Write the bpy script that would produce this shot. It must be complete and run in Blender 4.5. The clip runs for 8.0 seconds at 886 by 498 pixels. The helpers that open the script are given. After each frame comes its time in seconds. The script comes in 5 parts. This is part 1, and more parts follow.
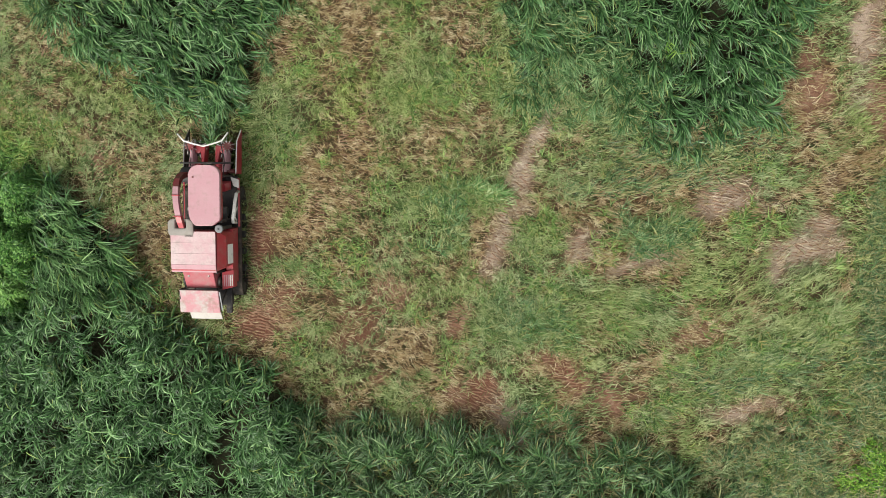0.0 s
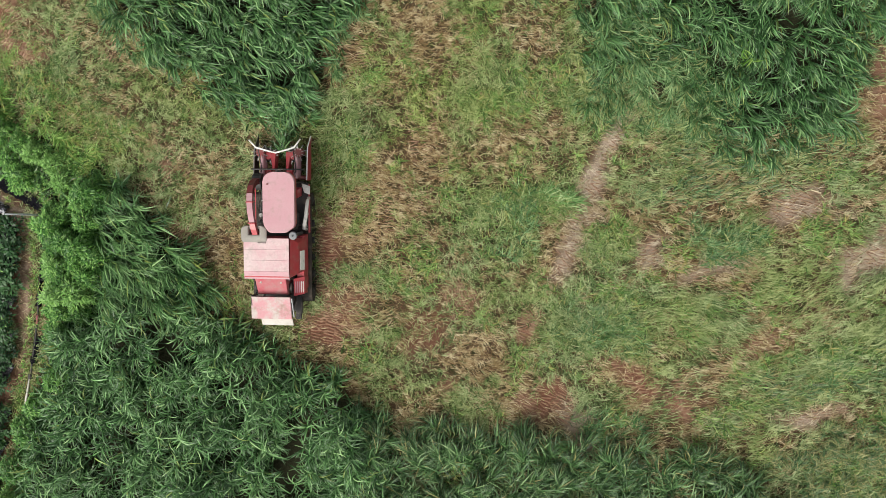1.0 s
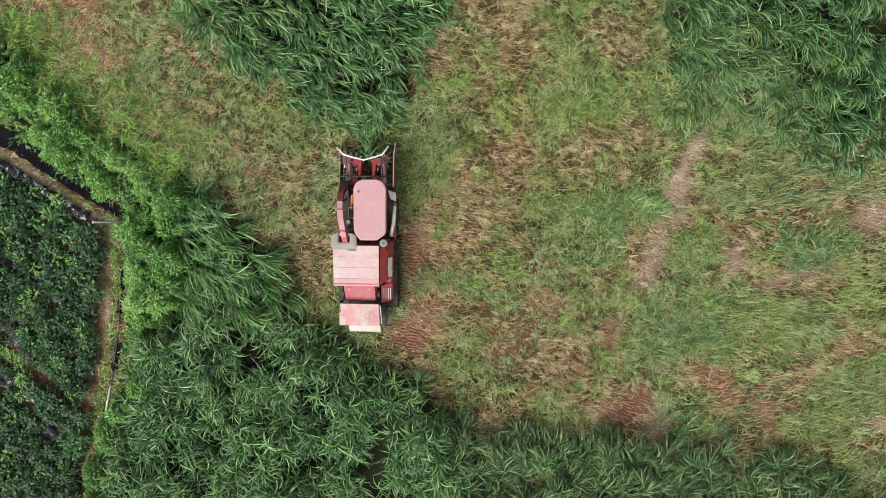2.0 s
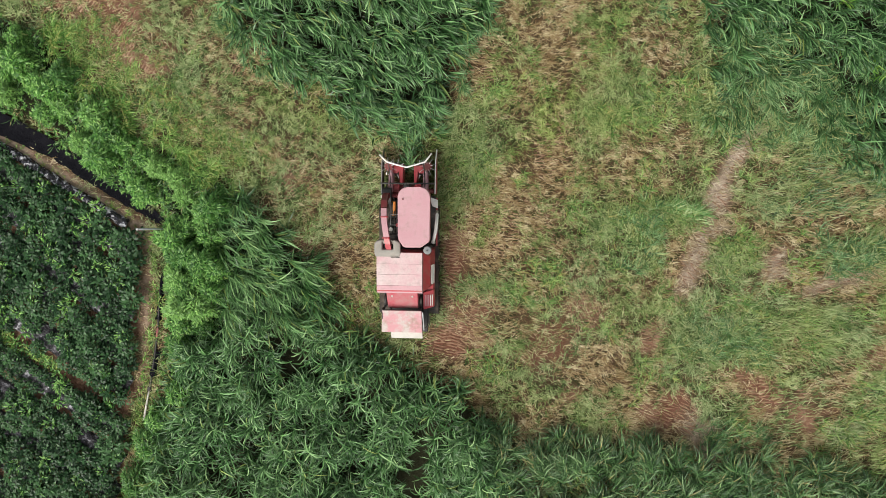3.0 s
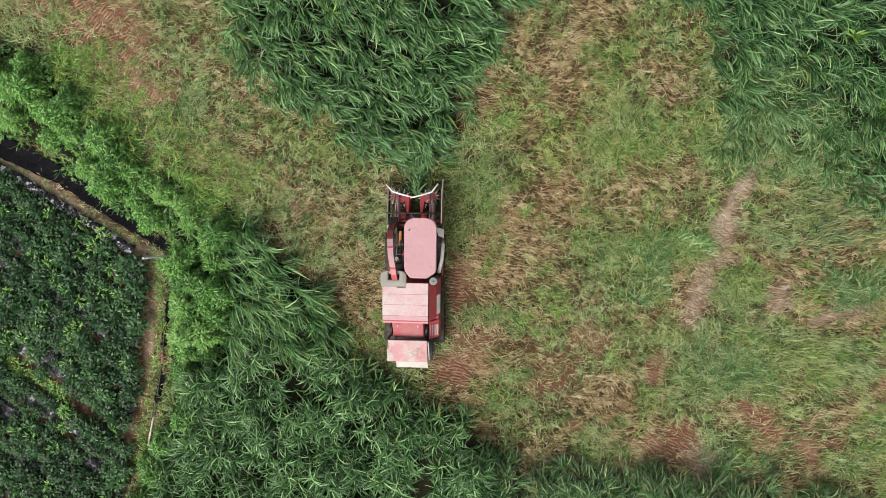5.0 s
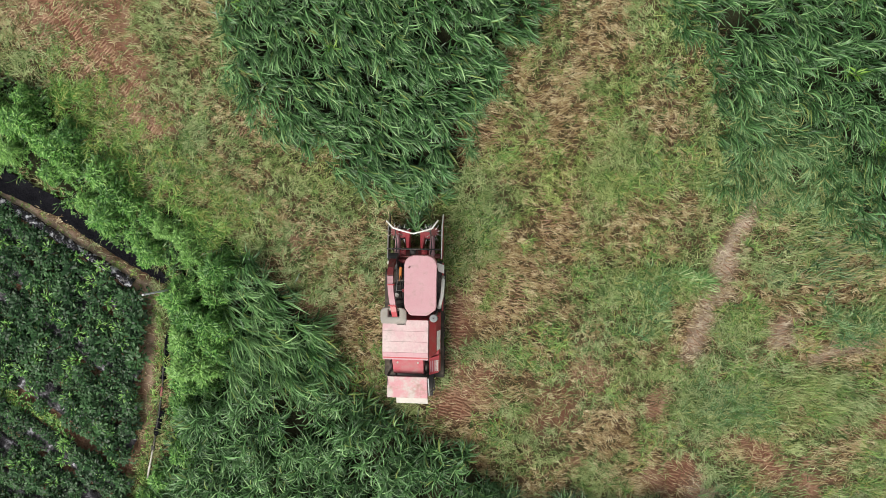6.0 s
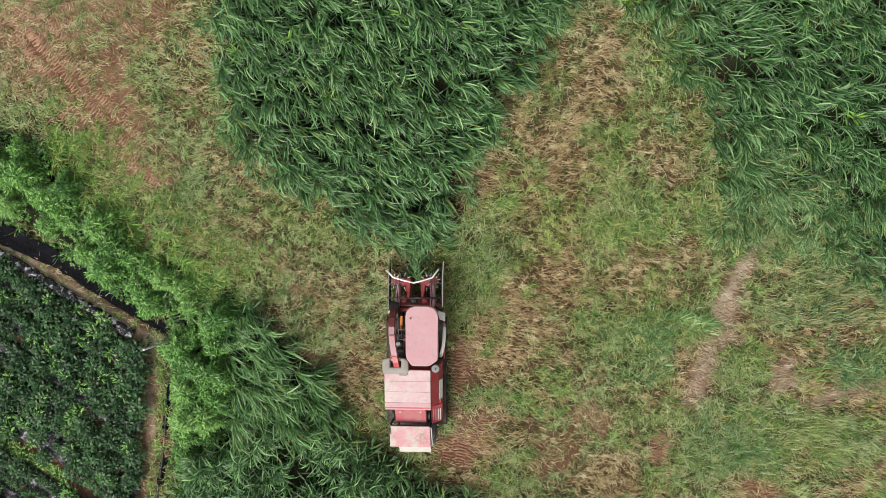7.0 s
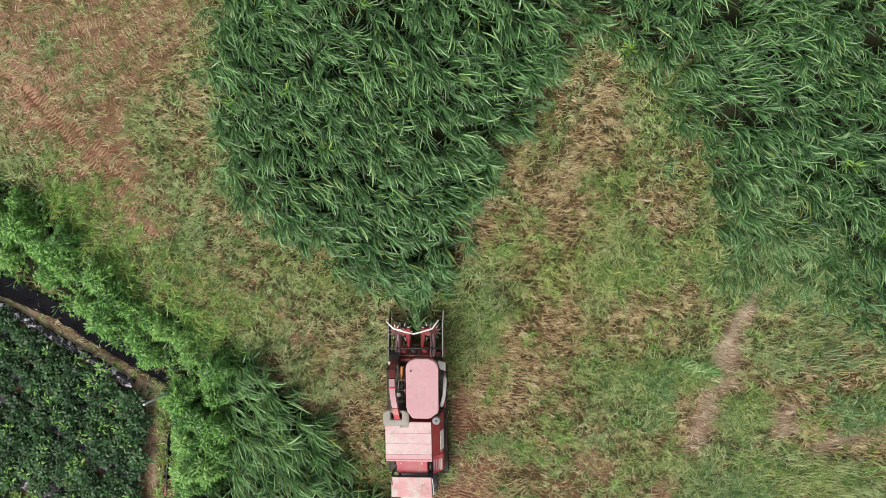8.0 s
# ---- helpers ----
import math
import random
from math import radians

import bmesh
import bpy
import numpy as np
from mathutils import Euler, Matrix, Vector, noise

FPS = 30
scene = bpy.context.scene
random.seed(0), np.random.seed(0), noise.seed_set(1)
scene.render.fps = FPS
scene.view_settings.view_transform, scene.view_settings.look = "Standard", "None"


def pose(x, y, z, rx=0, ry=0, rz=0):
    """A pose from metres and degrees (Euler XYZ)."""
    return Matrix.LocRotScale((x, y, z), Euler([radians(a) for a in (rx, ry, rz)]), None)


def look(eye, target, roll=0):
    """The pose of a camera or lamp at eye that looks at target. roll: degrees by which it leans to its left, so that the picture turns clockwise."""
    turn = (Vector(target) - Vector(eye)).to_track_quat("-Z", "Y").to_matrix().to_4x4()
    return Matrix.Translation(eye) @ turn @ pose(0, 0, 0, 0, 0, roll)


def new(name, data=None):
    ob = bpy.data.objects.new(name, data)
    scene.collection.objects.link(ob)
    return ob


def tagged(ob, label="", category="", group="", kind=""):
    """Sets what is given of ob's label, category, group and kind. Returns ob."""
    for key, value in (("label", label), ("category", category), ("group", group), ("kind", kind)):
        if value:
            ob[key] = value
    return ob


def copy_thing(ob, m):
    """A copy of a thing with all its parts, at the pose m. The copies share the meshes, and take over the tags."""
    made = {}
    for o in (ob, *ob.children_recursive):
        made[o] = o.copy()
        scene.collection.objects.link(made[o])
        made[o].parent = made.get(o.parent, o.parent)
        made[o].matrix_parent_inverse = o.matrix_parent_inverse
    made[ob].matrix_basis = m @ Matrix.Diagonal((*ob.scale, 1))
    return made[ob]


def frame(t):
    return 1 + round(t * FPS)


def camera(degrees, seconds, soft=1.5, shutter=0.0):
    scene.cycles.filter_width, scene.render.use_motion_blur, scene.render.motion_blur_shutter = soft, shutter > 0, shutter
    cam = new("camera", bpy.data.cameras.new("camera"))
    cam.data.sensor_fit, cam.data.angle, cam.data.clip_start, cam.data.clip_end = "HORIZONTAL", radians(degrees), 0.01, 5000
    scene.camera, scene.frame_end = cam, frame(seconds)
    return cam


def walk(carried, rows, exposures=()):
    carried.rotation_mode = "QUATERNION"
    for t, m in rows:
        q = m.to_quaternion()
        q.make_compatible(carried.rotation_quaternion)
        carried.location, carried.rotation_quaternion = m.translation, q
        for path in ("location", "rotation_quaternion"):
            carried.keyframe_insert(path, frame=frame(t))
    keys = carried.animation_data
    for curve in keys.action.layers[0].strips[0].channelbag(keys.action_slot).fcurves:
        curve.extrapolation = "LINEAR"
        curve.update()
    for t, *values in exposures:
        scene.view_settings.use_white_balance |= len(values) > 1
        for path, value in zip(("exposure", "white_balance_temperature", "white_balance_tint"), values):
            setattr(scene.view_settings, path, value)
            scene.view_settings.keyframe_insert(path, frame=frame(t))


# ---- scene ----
cam = camera(50.0, 8.0, soft=0.65)
PATH = [
    (0, (8.752, 2.161, 27.245), (8.541, 1.968, 25.266), -131.9),
    (0.5, (7.779, 2.285, 27.337), (7.57, 2.091, 25.357), -132.5),
    (1, (6.58, 2.475, 27.468), (6.38, 2.272, 25.488), -134.8),
    (1.5, (5.226, 2.657, 27.631), (5.037, 2.448, 25.651), -137.4),
    (2, (3.897, 2.966, 27.772), (3.713, 2.74, 25.793), -140.4),
    (3.5, (2.354, 3.173, 27.986), (2.186, 2.95, 26.005), -142.4),
    (4, (2.31, 3.305, 27.972), (2.143, 3.081, 25.992), -142.5),
    (4.5, (2.315, 3.638, 27.947), (2.147, 3.41, 25.967), -142.8),
    (6, (2.264, 4.986, 27.757), (2.097, 4.764, 25.777), -142.1),
    (6.5, (2.245, 5.63, 27.643), (2.078, 5.409, 25.663), -142.4),
    (7, (2.202, 6.427, 27.53), (2.037, 6.199, 25.55), -144.1),
    (7.5, (2.195, 7.18, 27.402), (2.03, 6.951, 25.422), -144.7),
    (8, (2.241, 7.891, 27.303), (2.074, 7.659, 25.324), -144.8),
]
walk(cam, [(t, look(eye, target, roll)) for t, eye, target, roll in PATH])

# ---- overcast daylight ----
SUN_UP, SUN_ROUND = 50, 212
world = bpy.data.worlds.new("overcast_sky")
scene.world = world
world.use_nodes = True
wn = world.node_tree
sky = wn.nodes.new("ShaderNodeTexSky")
sky.sky_type = 'NISHITA'
sky.sun_disc = False
sky.sun_elevation = radians(SUN_UP)
sky.sun_rotation = radians(SUN_ROUND)
sky.dust_density = 4.0
veil = wn.nodes.new("ShaderNodeMix")       # thin cloud greys the blue of the sky
veil.data_type = 'RGBA'
veil.inputs[0].default_value = 0.7
veil.inputs[7].default_value = (7.2, 7.2, 6.8, 1)
wn.links.new(sky.outputs[0], veil.inputs[6])
bg = wn.nodes["Background"]
bg.inputs[1].default_value = 0.095
wn.links.new(veil.outputs[2], bg.inputs[0])
sun = new("sun", bpy.data.lights.new("sun", 'SUN'))
sun.data.energy = 4.8
sun.data.angle = radians(38)
sun.data.color = (1.0, 0.97, 0.89)
_a = radians(SUN_ROUND)
sun.matrix_world = look((math.sin(_a) * 20, math.cos(_a) * 20, 20 * math.tan(radians(SUN_UP))), (0, 0, 0))
scene.view_settings.exposure = 0.0


# ---- materials ----
class Nodes:
    """A material's node tree, with short calls for the nodes used here."""

    def __init__(self, name, rough=0.8, spec=0.3, metal=0.0):
        self.mat = bpy.data.materials.new(name)
        self.mat.use_nodes = True
        self.t = self.mat.node_tree
        self.b = self.t.nodes["Principled BSDF"]
        self.b.inputs["Roughness"].default_value = rough
        self.b.inputs["Specular IOR Level"].default_value = spec
        self.b.inputs["Metallic"].default_value = metal

    def node(self, kind, **inputs):
        return self.t.nodes.new(kind)

    def link(self, a, b):
        self.t.links.new(a, b)

    def coords(self):
        return self.node("ShaderNodeTexCoord").outputs["Object"]

    def noise(self, scale, detail=4, rough=0.6, vec=None):
        n = self.node("ShaderNodeTexNoise")
        n.inputs["Scale"].default_value = scale
        n.inputs["Detail"].default_value = detail
        n.inputs["Roughness"].default_value = rough
        self.link(vec or self.coords(), n.inputs["Vector"])
        return n.outputs["Fac"]

    def ramp(self, fac, *stops):
        r = self.node("ShaderNodeValToRGB")
        e = r.color_ramp.elements
        while len(e) < len(stops):
            e.new(0.5)
        for k, (p, c) in zip(e, stops):
            k.position, k.color = p, (*c, 1)
        self.link(fac, r.inputs[0])
        return r.outputs[0]

    def mix(self, fac, a, b, how='MIX'):
        m = self.node("ShaderNodeMix")
        m.data_type, m.blend_type = 'RGBA', how
        for s, v in ((m.inputs[0], fac), (m.inputs[6], a), (m.inputs[7], b)):
            if isinstance(v, (int, float)):
                s.default_value = v
            elif isinstance(v, tuple):
                s.default_value = (*v, 1)
            else:
                self.link(v, s)
        return m.outputs[2]

    def math(self, op, a, b):
        m = self.node("ShaderNodeMath")
        m.operation = op
        for s, v in ((m.inputs[0], a), (m.inputs[1], b)):
            if isinstance(v, (int, float)):
                s.default_value = v
            else:
                self.link(v, s)
        return m.outputs[0]

    def attr(self, name):
        a = self.node("ShaderNodeAttribute")
        a.attribute_name = name
        return a.outputs["Fac"]

    def island(self):
        return self.node("ShaderNodeNewGeometry").outputs["Random Per Island"]

    def colour(self, c):
        self.link(c, self.b.inputs["Base Color"])

    def bump(self, h, strength=0.4, dist=0.02):
        n = self.node("ShaderNodeBump")
        n.inputs["Strength"].default_value = strength
        n.inputs["Distance"].default_value = dist
        self.link(h, n.inputs["Height"])
        self.link(n.outputs[0], self.b.inputs["Normal"])

    def thin(self, amount, c):
        """Lets light through, as a leaf does."""
        tr = self.node("ShaderNodeBsdfTranslucent")
        self.link(c, tr.inputs[0])
        m = self.node("ShaderNodeMixShader")
        m.inputs[0].default_value = amount
        self.link(self.b.outputs[0], m.inputs[1])
        self.link(tr.outputs[0], m.inputs[2])
        self.link(m.outputs[0], self.t.nodes["Material Output"].inputs[0])


def painted(name, c, worn, rough=0.45, spec=0.4, amount=0.5, metal=0.0):
    """Paint with dust, faded spots and fine scratches."""
    n = Nodes(name, rough, spec, metal)
    big = n.ramp(n.noise(2.2, 6, 0.65), (0.35, (0, 0, 0)), (0.75, (1, 1, 1)))
    fine = n.ramp(n.noise(26, 5, 0.7), (0.45, (0, 0, 0)), (0.8, (1, 1, 1)))
    base = n.mix(n.math('MULTIPLY', big, amount), c, worn)
    base = n.mix(n.ramp(n.noise(4.5, 7, 0.7), (0.52, (0, 0, 0)), (0.72, (0.5, 0.5, 0.5))), base, (0.20, 0.165, 0.13))
    n.colour(n.mix(n.math('MULTIPLY', fine, 0.35), base, tuple(0.55 * v + 0.05 for v in c)))
    n.bump(n.noise(60, 3), 0.08, 0.01)
    return n.mat


def leafy(name, low, high, tip, rough=0.5, spec=0.35, through_it=0.25, yellow=None, dark=0.2, vary=0.0):
    n = Nodes(name, rough, spec)
    c = n.ramp(n.island(), (0.0, low), (dark, low), (0.45 + dark, high), (1.0, tip))
    c = n.mix(n.math('MULTIPLY', n.noise(0.55, 3), 0.3), c, tuple(0.8 * v for v in high))
    c = n.mix(n.attr("tone"), c, n.ramp(n.island(), (0.0, high), (1.0, tuple(1.15 * v for v in tip))))
    if vary:
        kind = n.node("ShaderNodeObjectInfo").outputs["Random"]
        c = n.mix(n.ramp(kind, (0.55, (0, 0, 0)), (1.0, (vary, vary, vary))), c, tip)
        c = n.mix(n.ramp(kind, (0.0, (0.6, 0.6, 0.6)), (0.4, (0, 0, 0))), c, low)
    if yellow:
        c = n.mix(n.attr("dry"), c, n.ramp(n.island(), (0.0, yellow), (1.0, tuple(1.5 * v for v in yellow))))
    n.colour(c)
    n.thin(through_it, c)
    return n.mat


M = {}
g = Nodes("field_soil", 0.95, 0.15)
clod = g.noise(3.0, 8, 0.7)
fine_clod = g.noise(34, 6, 0.75)
earth = g.ramp(clod, (0.3, (0.175, 0.090, 0.058)), (0.52, (0.285, 0.168, 0.114)), (0.7, (0.40, 0.278, 0.204)))
earth = g.mix(g.math('MULTIPLY', fine_clod, 0.6), earth, (0.17, 0.088, 0.054))
earth = g.mix(g.ramp(g.noise(9, 6, 0.75), (0.40, (0.7, 0.7, 0.7)), (0.52, (0, 0, 0))), earth, (0.11, 0.052, 0.032))
thatch = g.ramp(fine_clod, (0.35, (0.028, 0.017, 0.010)), (0.5, (0.085, 0.048, 0.029)), (0.68, (0.20, 0.120, 0.075)))
thatch = g.mix(g.ramp(clod, (0.42, (0, 0, 0)), (0.62, (1, 1, 1))), thatch, (0.022, 0.032, 0.009))
dusty = g.ramp(fine_clod, (0.3, (0.30, 0.22, 0.165)), (0.6, (0.50, 0.41, 0.325)))
earth = g.mix(g.attr("dust"), earth, dusty)
earth = g.mix(g.attr("moist"), earth, g.ramp(fine_clod, (0.3, (0.045, 0.016, 0.010)), (0.55, (0.15, 0.062, 0.040)), (0.7, (0.27, 0.13, 0.085))))
# deep shade between standing stalks, painted into the soil colour as greenish black
stand_shade = g.ramp(fine_clod, (0.3, (0.008, 0.011, 0.005)), (0.7, (0.040, 0.040, 0.020)))
g.colour(g.mix(g.attr("shade_mask"), g.mix(g.attr("bare"), thatch, earth), stand_shade))
g.bump(g.mix(0.5, fine_clod, g.noise(11, 5, 0.7)), 1.0, 0.05)
M["soil"] = g.mat

k = Nodes("imprinted_soil", 0.95, 0.12)
kc = k.ramp(k.noise(5, 6, 0.7), (0.3, (0.22, 0.122, 0.082)), (0.55, (0.33, 0.208, 0.146)), (0.75, (0.46, 0.335, 0.25)))
k.colour(k.mix(k.attr("moist"), kc, k.ramp(k.noise(5, 6, 0.7), (0.3, (0.22, 0.115, 0.075)), (0.7, (0.38, 0.24, 0.16)))))
k.bump(k.noise(45, 5), 0.6, 0.02)
M["imprint"] = k.mat

s = Nodes("cut_grass", 0.75, 0.2)
tint = s.math('ADD', s.math('MULTIPLY', s.island(), 0.35), s.math('MULTIPLY', s.attr("clump"), 0.65))
green = s.ramp(tint, (0.12, (0.020, 0.044, 0.011)), (0.42, (0.150, 0.208, 0.058)), (0.85, (0.43, 0.48, 0.22)))
green = s.mix(s.ramp(s.noise(0.35, 4), (0.4, (0, 0, 0)), (0.65, (1, 1, 1))), green, s.ramp(tint, (0.12, (0.022, 0.048, 0.017)), (0.42, (0.135, 0.210, 0.075)), (0.85, (0.40, 0.47, 0.25))))
straw = s.ramp(tint, (0.12, (0.085, 0.038, 0.018)), (0.38, (0.27, 0.170, 0.085)), (0.62, (0.41, 0.30, 0.175)), (0.80, (0.54, 0.425, 0.27)), (0.94, (0.72, 0.61, 0.42)))
lime = s.ramp(tint, (0.15, (0.035, 0.066, 0.009)), (0.5, (0.17, 0.240, 0.042)), (0.85, (0.42, 0.48, 0.15)))
green = s.mix(s.attr("fresh"), green, lime)
sc = s.mix(s.attr("dry"), green, straw)
sc = s.mix(s.attr("dusty"), sc, s.ramp(tint, (0.1, (0.17, 0.125, 0.095)), (0.5, (0.38, 0.31, 0.25)), (0.9, (0.60, 0.53, 0.45))))
s.colour(sc)
s.thin(0.15, sc)
M["cut"] = s.mat

M["tall"] = leafy("tall_grass_leaf", (0.012, 0.048, 0.010), (0.108, 0.245, 0.080), (0.25, 0.40, 0.17), 0.36, 0.45, 0.04, (0.16, 0.2, 0.05), dark=0.36)
M["sorghum"] = leafy("broad_grass_leaf", (0.012, 0.048, 0.010), (0.100, 0.240, 0.072), (0.27, 0.43, 0.18), 0.36, 0.45, 0.04, (0.17, 0.22, 0.05), dark=0.42)
M["regrow"] = leafy("regrowth_leaf", (0.024, 0.080, 0.013), (0.105, 0.23, 0.040), (0.33, 0.48, 0.14), 0.5, 0.35, 0.12, (0.30, 0.24, 0.08), dark=0.2)
M["regrow_dark"] = leafy("lush_regrowth_leaf", (0.016, 0.065, 0.016), (0.085, 0.205, 0.058), (0.34, 0.48, 0.23), 0.45, 0.4, 0.1, (0.30, 0.28, 0.10), dark=0.25)
M["fringe"] = leafy("fringe_grass_leaf", (0.040, 0.13, 0.015), (0.15, 0.31, 0.05), (0.40, 0.56, 0.18), 0.5, 0.35, 0.12, (0.28, 0.26, 0.08), dark=0.2)
M["lodged"] = leafy("lodged_grass_leaf", (0.012, 0.044, 0.010), (0.080, 0.180, 0.055), (0.24, 0.36, 0.16), 0.4, 0.45, 0.08, (0.26, 0.23, 0.09), dark=0.32)
M["weed"] = leafy("weed_leaf", (0.022, 0.093, 0.012), (0.116, 0.300, 0.048), (0.28, 0.49, 0.13), 0.45, 0.4, 0.12, vary=0.4)
M["mat"] = leafy("low_weed_leaf", (0.020, 0.078, 0.011), (0.090, 0.230, 0.037), (0.24, 0.42, 0.10), 0.45, 0.4, 0.1)
M["shoot"] = leafy("young_shoot_leaf", (0.09, 0.22, 0.03), (0.16, 0.32, 0.05), (0.28, 0.44, 0.10), 0.55, 0.3, 0.25)
M["crop"] = leafy("crop_leaf", (0.005, 0.027, 0.006), (0.019, 0.066, 0.020), (0.085, 0.190, 0.065), 0.46, 0.32, 0.06, vary=0.4)
M["tuft"] = leafy("pale_tuft_leaf", (0.05, 0.15, 0.03), (0.18, 0.32, 0.10), (0.50, 0.58, 0.31), 0.5, 0.35, 0.12)
M["lime"] = leafy("lime_leaf", (0.05, 0.16, 0.010), (0.17, 0.34, 0.034), (0.34, 0.53, 0.09), 0.5, 0.35, 0.15)
M["stem"] = painted("green_stem", (0.10, 0.13, 0.04), (0.16, 0.14, 0.06), 0.7, 0.2)
M["red"] = painted("red_paint", (0.37, 0.024, 0.038), (0.34, 0.12, 0.12), 0.38, 0.5)
M["pink"] = painted("sun_faded_red_paint", (0.43, 0.232, 0.264), (0.48, 0.32, 0.34), 0.55, 0.3)
M["pale"] = painted("dusty_faded_paint", (0.50, 0.32, 0.34), (0.57, 0.50, 0.49), 0.65, 0.25, 1.0)
M["grey"] = painted("dusty_grey_sheet", (0.24, 0.225, 0.205), (0.31, 0.285, 0.26), 0.7, 0.25, 0.8)
M["white"] = painted("white_paint", (0.55, 0.52, 0.49), (0.38, 0.34, 0.29), 0.5, 0.4, 0.6)
M["bright"] = painted("clean_white_paint", (0.80, 0.79, 0.76), (0.62, 0.58, 0.52), 0.45, 0.4, 0.4)
M["black"] = painted("black_paint", (0.022, 0.022, 0.024), (0.06, 0.052, 0.045), 0.6, 0.35, 0.7)
M["rubber"] = painted("dusty_rubber", (0.025, 0.024, 0.023), (0.10, 0.075, 0.055), 0.85, 0.2, 0.8)
M["steel"] = painted("bare_steel", (0.40, 0.40, 0.39), (0.22, 0.17, 0.13), 0.35, 0.5, 0.5, 0.8)
M["orange"] = painted("orange_paint", (0.60, 0.20, 0.03), (0.4, 0.16, 0.06), 0.5, 0.4)
M["galv"] = painted("galvanised_pipe", (0.42, 0.44, 0.46), (0.32, 0.33, 0.34), 0.5, 0.4, 0.4, 0.2)
M["cap"] = painted("grey_plastic", (0.17, 0.18, 0.19), (0.26, 0.25, 0.24), 0.55, 0.35)
M["grime"] = painted("greasy_dark_red_paint", (0.19, 0.024, 0.030), (0.07, 0.045, 0.035), 0.6, 0.35, 0.9)
f = Nodes("black_plastic_film", 0.6, 0.06)
f.colour(f.ramp(f.noise(4, 5), (0.4, (0.003, 0.003, 0.005)), (0.7, (0.007, 0.007, 0.010)), (0.85, (0.03, 0.026, 0.022))))
f.bump(f.noise(9, 6, 0.7), 0.9, 0.06)
M["film"] = f.mat
f = Nodes("bed_film", 0.24, 0.6)
f.colour(f.ramp(f.noise(6, 5), (0.46, (0.010, 0.010, 0.014)), (0.52, (0.05, 0.05, 0.07)), (0.58, (0.62, 0.62, 0.66))))
f.bump(f.noise(14, 6, 0.7), 1.0, 0.05)
M["bed"] = f.mat
f = Nodes("old_bed_film", 0.4, 0.4)
f.colour(f.ramp(f.noise(5, 5), (0.45, (0.012, 0.012, 0.016)), (0.55, (0.05, 0.046, 0.055)), (0.65, (0.36, 0.36, 0.40))))
f.bump(f.noise(14, 6, 0.7), 1.0, 0.05)
M["old_bed"] = f.mat


# ---- mesh helpers ----
def thing(name, label, category, group=""):
    return tagged(new(name), label, category, group)


def part(name, bm, material, parent=None, label="", smooth=False):
    me = bpy.data.meshes.new(name)
    bmesh.ops.recalc_face_normals(bm, faces=bm.faces)
    for fc in bm.faces:
        fc.smooth = smooth
    bm.to_mesh(me)
    bm.free()
    me.materials.append(material)
    ob = new(name, me)
    ob.parent = parent
    return tagged(ob, label)


def bulk(name, verts, faces, material, parent=None, **floats):
    """One mesh out of arrays of corners and of four-cornered (or three-cornered) faces."""
    me = bpy.data.meshes.new(name)
    me.vertices.add(len(verts))
    me.vertices.foreach_set("co", np.ascontiguousarray(verts, np.float32).ravel())
    loops = np.concatenate([q.ravel() for q in faces]).astype(np.int32)
    sizes = np.concatenate([np.full(len(q), q.shape[1], np.int32) for q in faces])
    me.loops.add(len(loops))
    me.loops.foreach_set("vertex_index", loops)
    me.polygons.add(len(sizes))
    me.polygons.foreach_set("loop_start", np.concatenate([[0], np.cumsum(sizes)[:-1]]).astype(np.int32))
    me.polygons.foreach_set("loop_total", sizes)
    me.polygons.foreach_set("use_smooth", np.ones(len(sizes), bool))
    for key, values in floats.items():
        me.attributes.new(key, 'FLOAT', 'POINT').data.foreach_set("value", np.ascontiguousarray(values, np.float32))
    me.update(calc_edges=True)
    me.materials.append(material)
    ob = new(name, me)
    ob.parent = parent
    return ob


rng = np.random.default_rng(7)


def lattice(x, y, size, seed):
    """Smooth noise from 0 to 1 with cells of that size."""
    r = np.random.default_rng(seed).random((128, 128))
    u, v = x / size + 40.3, y / size + 40.7
    i, j = np.floor(u).astype(int), np.floor(v).astype(int)
    a, b = u - i, v - j
    a, b = a * a * (3 - 2 * a), b * b * (3 - 2 * b)
    i, j = i % 127, j % 127
    return (r[i, j] * (1 - a) + r[i + 1, j] * a) * (1 - b) + (r[i, j + 1] * (1 - a) + r[i + 1, j + 1] * a) * b


def cloudy(x, y, size, seed):
    return 0.55 * lattice(x, y, size, seed) + 0.3 * lattice(x, y, size / 2.3, seed + 1) + 0.15 * lattice(x, y, size / 5, seed + 2)


def inside(poly, x, y):
    out = np.zeros(x.shape, bool)
    for (ax, ay), (bx, by) in zip(poly, poly[1:] + poly[:1]):
        if ay != by:
            out ^= ((ay > y) != (by > y)) & (x < (bx - ax) * (y - ay) / (by - ay) + ax)
    return out


def blurred(a, n):
    for axis in (0, 1):
        pad = np.pad(a, [(n, n) if k == axis else (0, 0) for k in (0, 1)], mode="edge")
        c = np.cumsum(np.insert(pad, 0, 0, axis=axis), axis=axis)
        w = 2 * n + 1
        a = (c[w:] - c[:-w]) / w if axis == 0 else (c[:, w:] - c[:, :-w]) / w
    return a


